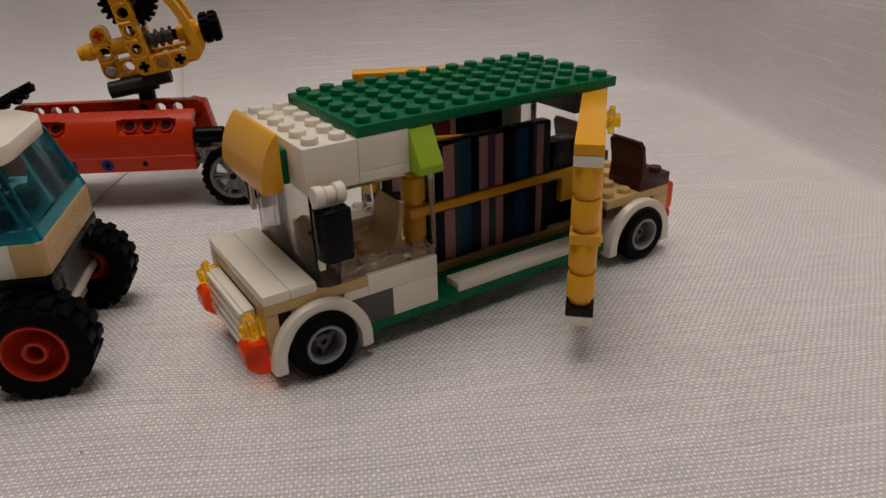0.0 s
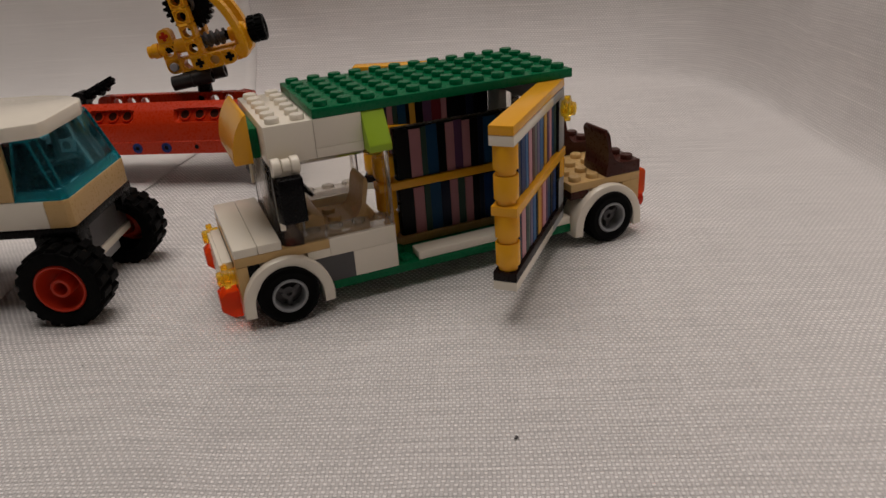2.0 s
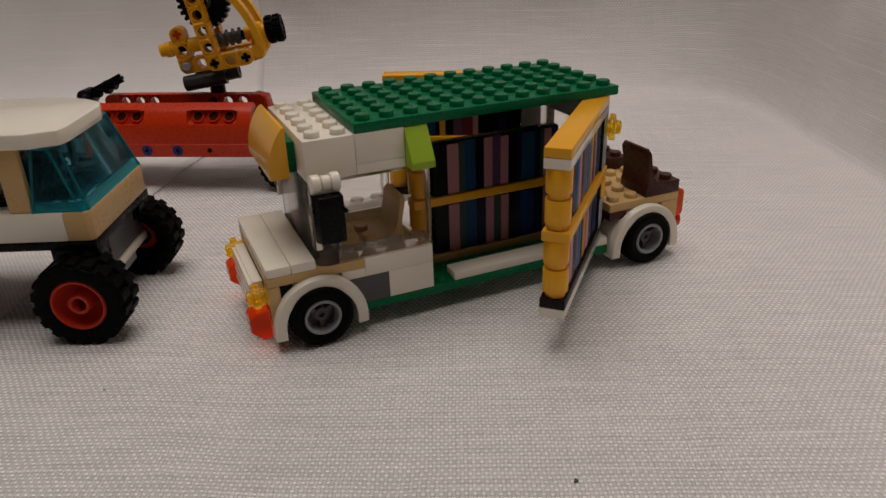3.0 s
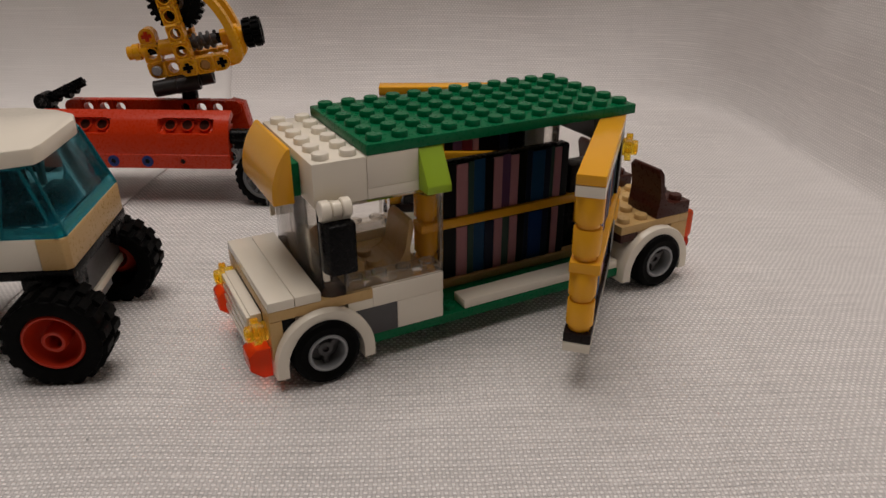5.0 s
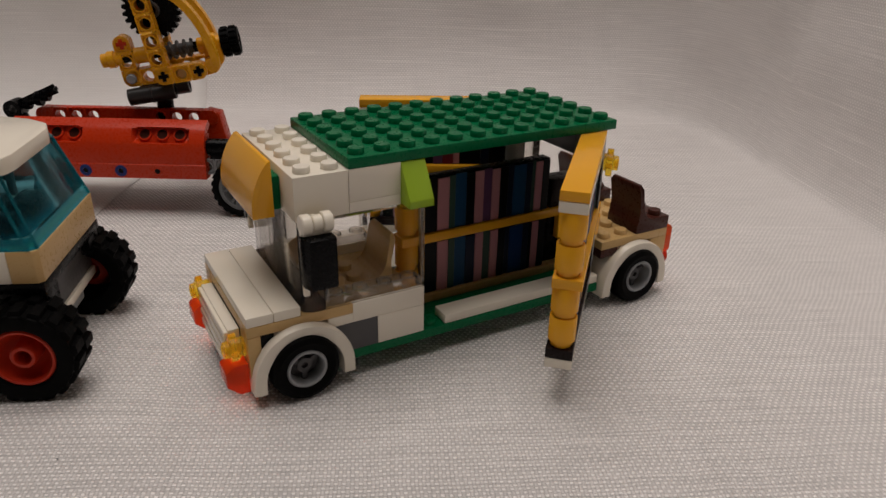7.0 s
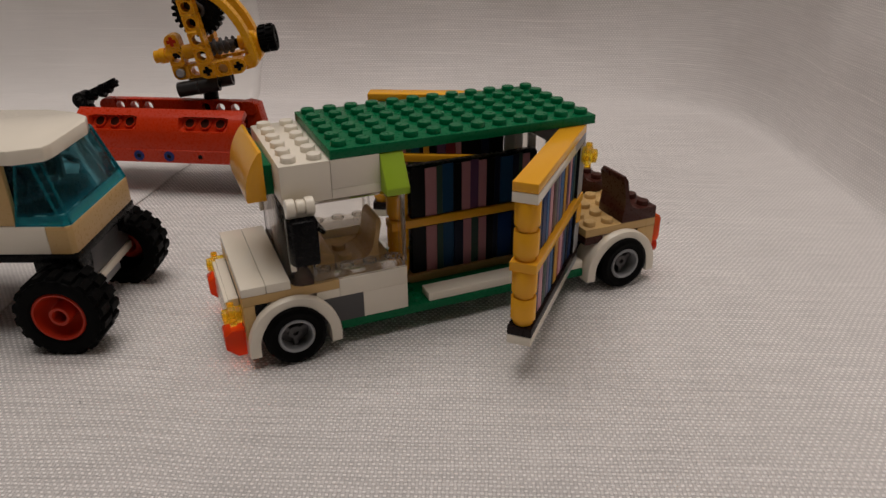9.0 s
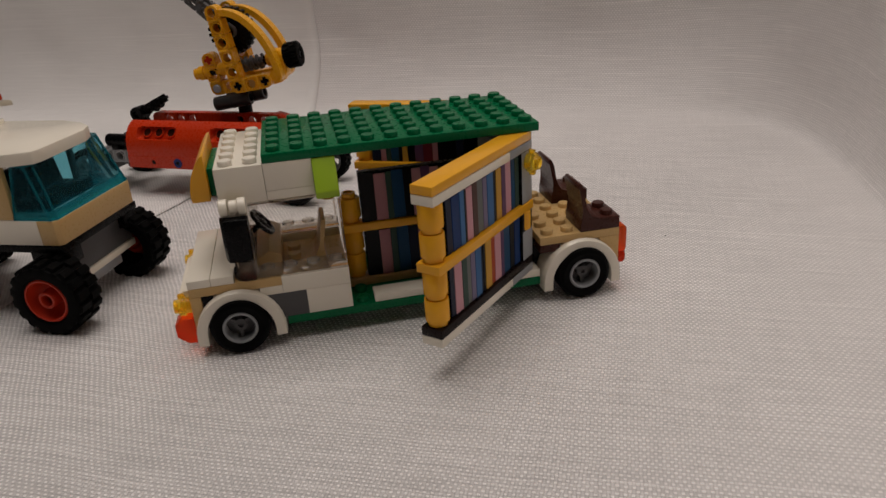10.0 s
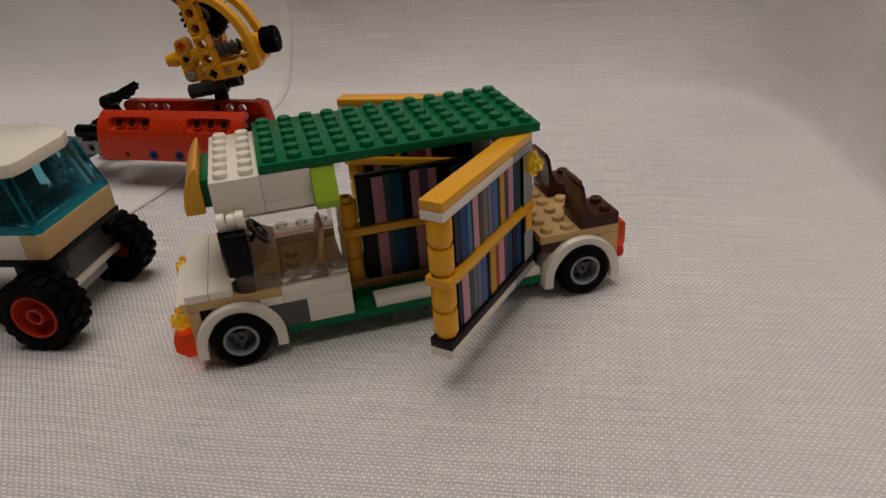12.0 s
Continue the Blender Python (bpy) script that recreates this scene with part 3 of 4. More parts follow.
def book_van():
    van = thing("toy_van", put(0, 0, 0), "white and green toy brick van carrying bookshelves, doors open", "toy van")
    # chassis and deck
    bm = box(0, 0.06, FLOOR_Z, 96, 47.94, DECK_Z - 0.02, 0.22)
    studs(bm, 24, 0, DECK_Z, 1, 2)
    part("chassis", bm, GREEN, van, "green chassis plate")
    part("chassis_beam", box(-30, 9, 7, -0.5, 39, 19.4, 0.3), BLACK, van, "black underframe between the wheels")
    part("chassis_beam", box(0.5, 14, 4.6, 95.5, 34, 6.75, 0.3), BLACK, van, "black underframe under the chassis")
    for x in (-16.5, 112.5):
        for y, s in ((-4.6, -1), (52.6, 1)):
            road_wheel(van, x, y, 10.5, s)
    mudguard(van, -16.3, -2.6, 8)
    mudguard(van, -16.3, 50.6, 40)
    mudguard(van, 112.2, -2.6, 8)
    mudguard(van, 112.2, 50.6, 40)
    part("step_tile", box(32.1, 0.4, DECK_Z, 96, 7.6, DECK_Z + 3.1, 0.3), WHITE, van, "long white step tile in the doorway")
    part("step_tile", box(32.1, 40.4, DECK_Z, 96, 47.6, DECK_Z + 3.1, 0.3), WHITE, van, "long white step tile in the doorway")
    for far in (False, True):
        cheek(van, far)
    side_window(van, 0.1, 7.9)
    side_window(van, 47.9, 40.1)
    # bonnet
    brick("bonnet_plate", -4, 1, 22.8, 3, 4, PLATE, TAN, van, False)
    for x in (-4, -3):
        part("bonnet_tile", box(x * 8 + 0.06, 0.06, SILL_Z, x * 8 + 7.94, 47.94, SILL_Z + 3.1, 0.3), WHITE, van, "smooth white bonnet tile")
    part("nose_brick", box(-31.94, 0.06, 9.8, -28.2, 7.94, 22.7, 0.25), TAN, van, "tan brick behind the lamp")
    # Black blocks put shade into the gap behind each nose brick.
    part("nose_gap", box(-28.1, 0.40, 9.8, -24.2, 7.60, 22.7, 0.2), BLACK, van)
    part("nose_brick", box(-31.94, 40.06, 9.8, -28.2, 47.94, 22.7, 0.25), TAN, van, "tan brick behind the lamp")
    part("nose_gap", box(-28.1, 40.40, 9.8, -24.2, 47.60, 22.7, 0.2), BLACK, van)
    brick("nose_core", -4, 1, 8, 1, 4, 14.7, BLACK, van, False)
    grille = part("grille", box(-35.4, 8.0, 8.4, -32.1, 40.0, 22.3, 0.2), WHITE, van, "white front grille with raised bars")
    for k in range(4):
        part("grille_bar", box(-36.6, 8.1, 8.6 + 3.6 * k, -35.3, 39.9, 10.9 + 3.6 * k, 0.35), WHITE, grille)
    for y in (4.0, 44.0):
        lamp_stud(van, -33.4, y, 18.6, "x", -1, AMBER, "amber transparent round headlamp")
        prof = [(-32.3, 14.8), (-36.4, 15.0), (-38.8, 13.0), (-38.8, 8.4), (-35.2, 5.2), (-32.3, 5.2)]
        part("indicator", prism(prof, y - 3.9, y + 3.9, "y", 0.3), FLAME, van, "orange transparent front light", shadow=False)
    # windscreen with rounded ends
    bm = bmesh.new()
    path = [(-8.2, 0.5), (-12.0, 0.5), (-14.3, 1.6), (-15.5, 4.0)]
    path += [(-15.6, 44.0), (-14.3, 46.4), (-12.0, 47.5), (-8.2, 47.5)]
    inner = [(-8.2, 1.6), (-11.8, 1.6), (-13.5, 2.5), (-14.4, 4.2), (-14.4, 43.8), (-13.5, 45.5), (-11.8, 46.4), (-8.2, 46.4)]
    prism(path + inner[::-1], SILL_Z + 0.1, 54.7, "z", 0, bm)
    screen = part("windscreen", bm, SMOKE, van, "smoke-tinted wraparound windscreen", shadow=False)
    part("screen_foot", prism([(-8.3, 0.2), (-12.2, 0.2), (-14.6, 1.4), (-15.8, 4.0), (-15.8, 44), (-14.6, 46.6), (-12.2, 47.8), (-8.3, 47.8)], SILL_Z + 0.05, SILL_Z + 3.0, "z", 0.2), DARK_SMOKE, screen, shadow=False)
    part("pillar", box(-15.2, 1.0, SILL_Z + 3.1, -14.5, 1.6, 54.6, 0.1), BLACK, screen, "dark seam down the windscreen corner", shadow=False)
    # cab inside
    part("dashboard", prism([(-8, 22.8), (-8, 30), (-3, 33), (1, 31), (1, 22.8)], 8.3, 39.7, "y", 0.3), TAN, van, "tan dashboard block")
    wheel = part("steering_wheel", ring(4.1, 5.7, 1.4, (0, 0, 0), "z", 28), BLACK, van, "black steering wheel", m=put(-4.5, 14, 41.8, 0, 52, 0))
    bm = box(-4.5, -0.8, 0.2, 4.5, 0.8, 1.2, 0.2)
    rod(1.5, 1.6, (0, 0, 0), "z", 14, 0.2, bm)
    rod(1.0, 8, (0, 0, -8), "z", 12, 0.2, bm)
    part("spoke", bm, BLACK, wheel)
    part("cab_floor", box(-7.9, 8.1, 19.7, 23.9, 39.9, 22.7, 0.2), TAN, van)
    seat_piece(van, 1.5, 8, 22.8, TAN, "tan driver seat", -1)
    # roof
    bm = box(-16 + 0.06, 0.06, 54.8, -0.06, 47.94, ROOF_Z - 0.02, 0.25)
    studs(bm, -16, 0, ROOF_Z, 2, 6)
    part("cab_roof", bm, WHITE, van, "white studded cab roof")
    part("roof_ledge", box(0.0, 8.1, 60, 23.8, 39.9, ROOF_Z - 0.1, 0.2), WHITE, van)
    bm = box(0.06, 0.06, ROOF_Z + 0.02, 95.94, 47.94, ROOF_Z + PLATE - 0.02, 0.25)
    studs(bm, 0, 0, ROOF_Z + PLATE, 12, 6)
    part("roof_plate", bm, GREEN, van, "green studded roof plate")
    # curved sign above the windscreen
    part("sign_plate", box(-19.1, 11.0, 55.2, -16.1, 38.0, 65.0, 0.2), GREEN, van, "dark green plate behind the sign")
    bow = [((1 - u) ** 2 * -25.4 + 2 * u * (1 - u) * -25.2 - u * u * 20.1, (1 - u) ** 2 * 56.4 + 2 * u * (1 - u) * 64.6 + u * u * 70.3) for u in [k / 14 for k in range(15)]]
    prof = [(-19.2, 54.6), (-25.2, 54.6)] + bow + [(-19.2, 70.6)]
    part("curved_sign", prism(prof, 7.5, 40.5, "y", 0.12), YELLOW, van, "warm yellow curved slope above the windscreen")
    # door mirrors
    for y, f in ((0.0, 1), (48.0, -1)):
        bm = bmesh.new()
        for x, r in ((-15.8, 2.9), (-12.6, 2.3), (-9.8, 2.9)):
            rod(r, 2.8, (x, y - 3.4 * f, 55.4), "x", 20, 0.3, bm)
        for x0, x1, z0 in ((-15.6, -13.0, 49.5), (-13.1, -9.7, 51.5), (-9.8, -7.2, 49.5)):
            a, c = sorted((y - 4.6 * f, y - 2.0 * f))
            box(x0, a, z0, x1, c, 54.5, 0.25, bm)
        a, c = sorted((y - 3.9 * f, y - 2.2 * f))
        box(-15.9, a, 34.0, -14.2, c, 54.0, 0.2, bm)
        bracket = part("mirror_bracket", bm, WHITE, van, "white hinged mirror bracket")
        pts = [(-16.3, y - 5.4 * f), (-15.0, y - 8.6 * f), (-7.6, y - 8.6 * f), (-7.2, y - 8.0 * f), (-7.2, y - 2.6 * f), (-16.3, y - 2.6 * f)]
        part("mirror", prism(pts, 37.4, 52.4, "z", 0.5), BLACK, bracket, "black block mirror")
        part("hinge_pin", rod(1.3, 3.0, (-11, y - 1.8 if f > 0 else y - 1.2, 55.4), "y", 14), WHITE, bracket)
    # inner bookcase
    case = part("bookcase", box(32.1, 16.9, DECK_Z + 3.2, 83.0, 21.4, 54.7, 0.3), BLACK, van, "dark inner bookcase packed with books")
    part("case_foot", box(24.1, 15.4, DECK_Z, 95.9, 24.0, DECK_Z + 3.1, 0.25), TAN, case, "tan plate under the bookcase")
    part("case_shelf", box(24.1, 15.4, 32.4, 95.9, 22.0, 35.5, 0.25), YELLOW, case, "warm yellow shelf plate")
    for z in (13.2, 22.8, 35.6):
        column_piece(case, 28, 20, z)
    part("stud", ring(1.6, 2.6, 2.0, (28, 20, 45.1), "z", 24), YELLOW, case, "hollow stud on top of the column")
    books(case, "shelf_top", 32.4, 82.6, 16.9, 35.7, 54.6, -1)
    books(case, "shelf_low", 32.4, 82.6, 16.9, 13.3, 32.2, -1)
    part("case_end", box(88.2, 15.5, 23.0, 95.8, 18.4, 32.35, 0.2), YELLOW, case, "warm yellow end strip")
    # rear wall of the body
    part("rear_pillar", box(84.5, 18.6, DECK_Z + 3.2, 95.9, 24.0, 32.3, 0.2), BLACK, van, "black rear corner below the shelf")
    part("rear_pillar", box(84.5, 16.6, 35.6, 95.9, 24.0, 46, 0.2), PEAT, van, "black-brown rear corner above the shelf")
    part("rear_pillar", box(89.6, 40.1, DECK_Z, 95.9, 47.9, ROOF_Z - 0.1, 0.2), LIT_CLEAR, van, "clear plastic rear corner", shadow=False)
    part("rear_header", box(86.0, 8.2, 58.0, 95.9, 40, ROOF_Z - 0.1, 0.2), DARK_GREY, van, "dark grey bar under the roof")
    part("rear_glass", box(92.0, 15.5, 30, 93.0, 40, 58, 0.1), CLEAR, van, "clear rear panel", shadow=False)
    # rear deck with two seats
    part("rear_block", box(96.1, 8.1, 8, 127.5, 39.9, 22.7, 0.25), BLACK, van)
    for y in (0.1, 40.1):
        part("rear_side", box(96.1, y, 19.6, 104, y + 7.8, 22.75, 0.2), BROWN, van, "dark brown plate under the deck")
        part("rear_side", box(120, y, 12, 127.9, y + 7.8, 22.75, 0.2), TAN, van, "tan brick over the tail lamp")
    bm = box(96.06, 0.06, 22.8, 127.94, 47.94, SILL_Z - 0.02, 0.22)
    studs(bm, 96, 0, SILL_Z, 2, 6)
    studs(bm, 112, 16, SILL_Z, 2, 2)
    part("deck_plate", bm, TAN, van, "tan studded rear deck plate")
    seat_piece(van, 112, 0, SILL_Z, BROWN, "dark brown rear seat")
    seat_piece(van, 112, 32, SILL_Z, BROWN, "dark brown rear seat")
    for y in (4, 44):
        part("tail_lamp", prism([(128.0, 15.5), (130.6, 15.5), (131.2, 17), (131.2, 25.0), (130.4, 26.2), (128.0, 26.2)], y - 3.6, y + 3.6, "y", 0.3), TAIL_LENS, van, "orange transparent tail lamp", shadow=False)
        part("bumper_end", rod(3.6, 3.2, (128, y, 12.9), "x", 20, 0.5), WINE_LENS, van, "dark red transparent round tail lamp", shadow=False)
    # open bookcase doors
    near = put(48.3, -43.9, 13.2, 0, 0, 45)
    leaf = book_door(van, near, ("door_top", "door_low"), "open near bookcase door with coloured book spines")
    lamp_stud(leaf, 60.5, 0.0, 44.0, "y", -1, AMBER, "amber transparent round lamp at the door hinge")
    far_m = put(35.5, 74.0, 13.2, 0, 0, -27)
    book_door(van, far_m, ("far_top", "far_low"), "open far bookcase door with dark book spines")
    return van


book_van()


# ---- technic pieces ----
def beam_cells(cells, thick=7.6, half=3.65, hole=2.45, into=None, m=None):
    """A beam with round holes: cells is a string, o for a hole, . for a solid cell; its first cell lies at the origin, it runs along x."""
    bm = bmesh.new()
    n = 24
    for i, kind in enumerate(cells):
        out, inn = [], []
        for k in range(n):
            a = 2 * math.pi * k / n
            c, s = math.cos(a), math.sin(a)
            if (i == 0 and c < 0) or (i == len(cells) - 1 and c > 0):
                x, z = half * c, half * s
            else:
                f = min(4.0 / max(abs(c), 1e-6), half / max(abs(s), 1e-6))
                x, z = c * f, s * f
            out.append((8.0 * i + x, z))
            inn.append((8.0 * i + hole * c, hole * s))
        h, d = thick / 2, 0.7

        def scaled(pts, f):
            return [(8.0 * i + (x - 8.0 * i) * f, z * f) for x, z in pts]
        wide, deep, rim0, rim1 = scaled(inn, 1.22), scaled(inn, 1.27), scaled(out, 0.80), scaled(out, 0.84)
        rows = []
        side = ((inn, 0.0), (inn, h), (wide, h), (deep, h - d), (rim0, h - d), (rim1, h), (out, h)) if kind == "o" and half > 3.5 else ((inn, 0.0), (inn, h), (inn, h), (inn, h), (inn, h), (inn, h), (out, h))
        for pts, y in [(p, -v) for p, v in side] + [(p, v) for p, v in side[::-1]]:
            rows.append([bm.verts.new((x, y, z)) for x, z in pts])
        if kind == "o":
            for a, b in zip(rows, rows[1:]):
                for k in range(n):
                    j = (k + 1) % n
                    bm.faces.new((a[k], a[j], b[j], b[k]))
        else:
            for k in range(n):
                j = (k + 1) % n
                bm.faces.new((rows[6][k], rows[6][j], rows[7][j], rows[7][k]))
            bm.faces.new(rows[6])
            bm.faces.new(rows[7][::-1])
    loose = [v for v in bm.verts if not v.link_faces]
    bmesh.ops.delete(bm, geom=loose, context="VERTS")
    bmesh.ops.remove_doubles(bm, verts=bm.verts, dist=0.01)
    return merge(into, bm, m)


def cross_axle(length, at, axis, into=None, m=None, r=2.35, w=0.9):
    bm = bmesh.new()
    for a in (0, math.pi / 2):
        merge(bm, box(-r, -w, 0, r, w, length, 0.2), Matrix.Rotation(a, 4, "Z"))
    place = Matrix.Translation(at) @ TURN[axis]
    return merge(into, bm, place if m is None else m @ place)


def lug_tyre(parent, m, r, wide, rim_r, name, label, rows=2, count=18, lug=1.3):
    """A chunky tyre, its lugs raised from one skin; its axis is z, the outer face at z = 0."""
    w = wide
    seg = count * 8
    band = [(rim_r, -0.8, -1), (rim_r + 0.8, -0.1, -1), (r * 0.80, 0, -1), (r * 0.90, -0.15, 0)]
    for row in range(rows):
        z1 = -0.5 - row * (w - 1.0) / rows
        z0 = -0.5 - (row + 1) * (w - 1.0) / rows
        band += [(r - lug, z1 - 0.05, row), (r - lug, z1 - 0.25, row), (r, z1 - 0.5, row + 10), (r, z0 + 0.5, row + 10), (r - lug, z0 + 0.25, row)]
    band += [(r * 0.90, -w + 0.15, rows - 1), (r * 0.80, -w, -1), (rim_r, -w + 0.6, -1), (rim_r - 0.6, -w / 2, -1)]
    bm = bmesh.new()
    rings = []
    for rad, z, tag in band:
        pts = []
        for k in range(seg):
            a = 2 * math.pi * k / seg
            rr = rad
            if tag >= 10:
                phase = (k + 4 * (tag - 10)) % 8
                rr = rad if phase in (1, 2, 3, 4, 5) else rad - lug
            elif tag >= 0 and rad > r * 0.89 and rad < r - lug - 0.01:
                phase = (k + 4 * tag) % 8
                rr = rad if phase in (1, 2, 3, 4, 5) else rad - 0.5 * lug
            pts.append(bm.verts.new(m @ Vector((rr * math.cos(a), rr * math.sin(a), z))))
        rings.append(pts)
    for a, b in zip(rings, rings[1:] + rings[:1]):
        for k in range(seg):
            q = (k + 1) % seg
            bm.faces.new((a[k], a[q], b[q], b[k]))
    return part(name, bm, RUBBER, parent, label, smooth=30)


# ---- the pickup with big tyres ----
def pickup():
    car = thing("toy_pickup", put(-78, 34.5, 2.3, 0, 0, -23), "white and tan toy brick pickup on big black tyres", "toy pickup")
    # wheels
    for x in (-6.2, -86.2):
        for y, s in ((-10.2, -1), (54.4, 1)):
            m = Matrix.Translation((x, y, 14.7 if y < 0 else 13.8)) @ Matrix.Rotation(math.pi / 2 * -s, 4, "X")
            tyre = lug_tyre(car, m, 14.9, 14.0, 8.9, "tyre", "chunky black rubber tyre with deep lugs")
            rim = lathe([(8.9, -12), (8.9, -0.9), (8.5, -0.5), (7.9, -0.6), (7.5, -3.4), (5.6, -6.4), (3.8, -7.0), (3.5, -1.5), (3.2, -1.1), (2.4, -1.1), (2.2, -1.5), (2.2, -8.5), (0, -8.5)], (0, 0, 0), "z", 40, None, m)
            part("rim", rim, ORANGE_RED, tyre, "orange-red dished plastic rim")
    for x in (-7.0, -87.0):
        part("axle", rod(2.2, 44, (x, 2, 15), "y", 16), BLACK, car, "black axle")
    # underframe
    part("frame_plate", box(-110, 0.1, 30.0, -0.2, 47.9, 33.0, 0.25), BLACK, car, "black base plate")
    part("axle_block", box(-14, 10, 17.2, -3.6, 45.2, 29.9, 0.25), DARK_GREY, car, "dark grey block over the front axle")
    part("bumper_strip", box(-14, 10, 14.2, -2.8, 45.2, 17.1, 0.25), WHITE, car, "white strip under the grey block")
    part("axle_mount", box(-13.5, 12, 9.6, -4.6, 36, 14.1, 0.25), GREY, car, "light grey axle mount")
    part("axle_block", box(-94, 8, 12.0, -78, 40, 29.9, 0.25), DARK_GREY, car)
    part("wheel_arch", box(-16, 1.0, 24.0, -0.6, 9.9, 29.9, 0.3), BLACK, car)
    part("wheel_arch", box(-16, 38.1, 24.0, -0.6, 47.0, 29.9, 0.3), BLACK, car)
    # body courses
    nose = [(-8.6, 0.1), (-1.6, 0.1), (-0.2, 1.4), (-0.2, 46.6), (-1.6, 47.9), (-8.6, 47.9), (-8.6, 40), (-6, 40), (-6, 8), (-8.6, 8)]
    part("nose_brick", prism(nose, 33.1, 42.8, "z", 0.25), TAN, car, "tan nose course")
    for y in (0.1, 40.1):
        part("side_brick", box(-110, y, 33.1, -8.7, y + 7.8, 42.8, 0.25), WHITE, car, "white side course")
    part("tail_brick", box(-110, 8.0, 33.1, -102, 40, 42.8, 0.25), WHITE, car)
    part("cab_floor", box(-101.9, 8.1, 33.1, -8.8, 39.9, 34.6, 0.2), BLACK, car)
    # teal wraparound windscreen
    low = [(-17.5, 0.3), (-2.4, 0.3), (-0.5, 2.0), (-0.5, 46.0), (-2.4, 47.7), (-17.5, 47.7)]
    top = [(-14.0, 2.2), (-9.2, 2.4), (-7.4, 5.0), (-7.4, 43.0), (-9.2, 45.6), (-14.0, 45.8)]

    def shell(z0, z1, za, zb, t):
        bm = bmesh.new()

        def at(z, inset):
            f = (z - za) / (zb - za)
            pts = []
            for a, b in zip(low, top):
                x, y = a[0] + (b[0] - a[0]) * f, a[1] + (b[1] - a[1]) * f
                if inset and x > -13.5:
                    x -= t * 0.9
                if inset:
                    y += t if y < 24 else -t
                pts.append(bm.verts.new((x, y, z)))
            return pts
        o0, o1, i0, i1 = at(z0, 0), at(z1, 0), at(z0, 1), at(z1, 1)
        n = len(o0)
        for k in range(n - 1):
            bm.faces.new((o0[k], o0[k + 1], o1[k + 1], o1[k]))
            bm.faces.new((i0[k], i1[k], i1[k + 1], i0[k + 1]))
            bm.faces.new((o0[k], i0[k], i0[k + 1], o0[k + 1]))
            bm.faces.new((o1[k], o1[k + 1], i1[k + 1], i1[k]))
        for k in (0, n - 1):
            bm.faces.new((o0[k], o1[k], i1[k], i0[k]))
        return bm
    screen = part("windscreen", shell(46.4, 63.4, 43.0, 63.4, 1.0), TEAL, car, "transparent teal wraparound windscreen", shadow=False)
    part("screen_base", shell(42.9, 46.3, 42.9, 64.0, 2.0), DEEP_TEAL, screen, "thick teal base rim", shadow=False)
    # Added teal tubes stand for light caught along the pane's edges.
    for a, t in zip(low, top):
        part("screen_edge_glint", tube([(a[0], a[1], 43.0), (t[0], t[1], 63.3)], 0.45, 8), DEEP_TEAL, screen)
    part("screen_edge_glint", tube([(p[0], p[1], 63.2) for p in top], 0.5, 8), DEEP_TEAL, screen)
    part("dash_panel", box(-15.5, 3.6, 43.0, -4.2, 44.4, 44.2, 0.2), DEEP_TEAL, screen, "teal ledge inside the screen", shadow=False)
    part("rear_post", box(-25.0, 0.6, 43.0, -17.8, 3.0, 63.6, 0.3), TAN, car, "pale cab post behind the screen")
    part("rear_post", box(-25.0, 45.0, 43.0, -23.0, 47.4, 63.6, 0.3), DARK_GREY, car, "dark slim cab post behind the screen")
    # cab inside
    part("seat_block", box(-40, 8.2, 34.7, -22, 39.8, 46, 0.4), BLACK, car, "black cab seat")
    for y in (9.0, 25.5):
        part("seat_back", prism([(-27, 46.1), (-24.5, 46.1), (-26.5, 57.0), (-28.2, 58.2), (-30, 57.6), (-30, 46.1)], y, y + 13.5, "y", 0.5), BLACK, car, "black rounded seat back")
    col = part("steering_column", box(-17, 10.0, 34.7, -10.5, 17.0, 48.5, 0.8), BLACK, car, "black steering column")
    part("steering_wheel", ring(3.6, 5.4, 1.4, (0, 0, 0), "z", 24), BLACK, col, m=put(-16.5, 13.5, 50.5, 0, -55, 0))
    part("gear_block", box(-17, 24, 34.7, -9, 37, 48.2, 1.2), BLACK, car, "black control block")
    # roof
    plan = [(-13.8, -0.4), (-5.0, 3.6), (-4.0, 8), (-4.0, 33), (-6.5, 39.5), (-13, 44.5), (-24, 48.2), (-66, 48.2), (-66, -0.4)]
    bm = prism(plan, 63.6, 68.6, "z", 0.8)
    studs(bm, -64, 24, 68.5, 2, 3)
    part("roof", bm, WHITE, car, "white roof with rounded front corner")
    part("rear_wall", box(-66, 0.6, 43, -58.5, 47.4, 63.5, 0.3), WHITE, car, "white rear cab wall")
    # tail wing
    part("wing", prism([(-52, 55), (-68, 49), (-68, 2), (-74, 2), (-74, 55)], 73.6, 76.0, "z", 0.3), WHITE, car, "white tail wing")
    part("wing_tip", prism([(-55, 53.6), (-67, 49.5), (-67, 30), (-73, 30), (-73, 54)], 76.1, 79.0, "z", 0.4), RED, car, "red top of the tail wing")
    part("wing_post", rod(2.4, 42.2, (-71, 8, 31.5), "z", 16), WHITE, car)
    part("wing_post", rod(2.4, 42.2, (-71, 40, 31.5), "z", 16), WHITE, car)
    return car


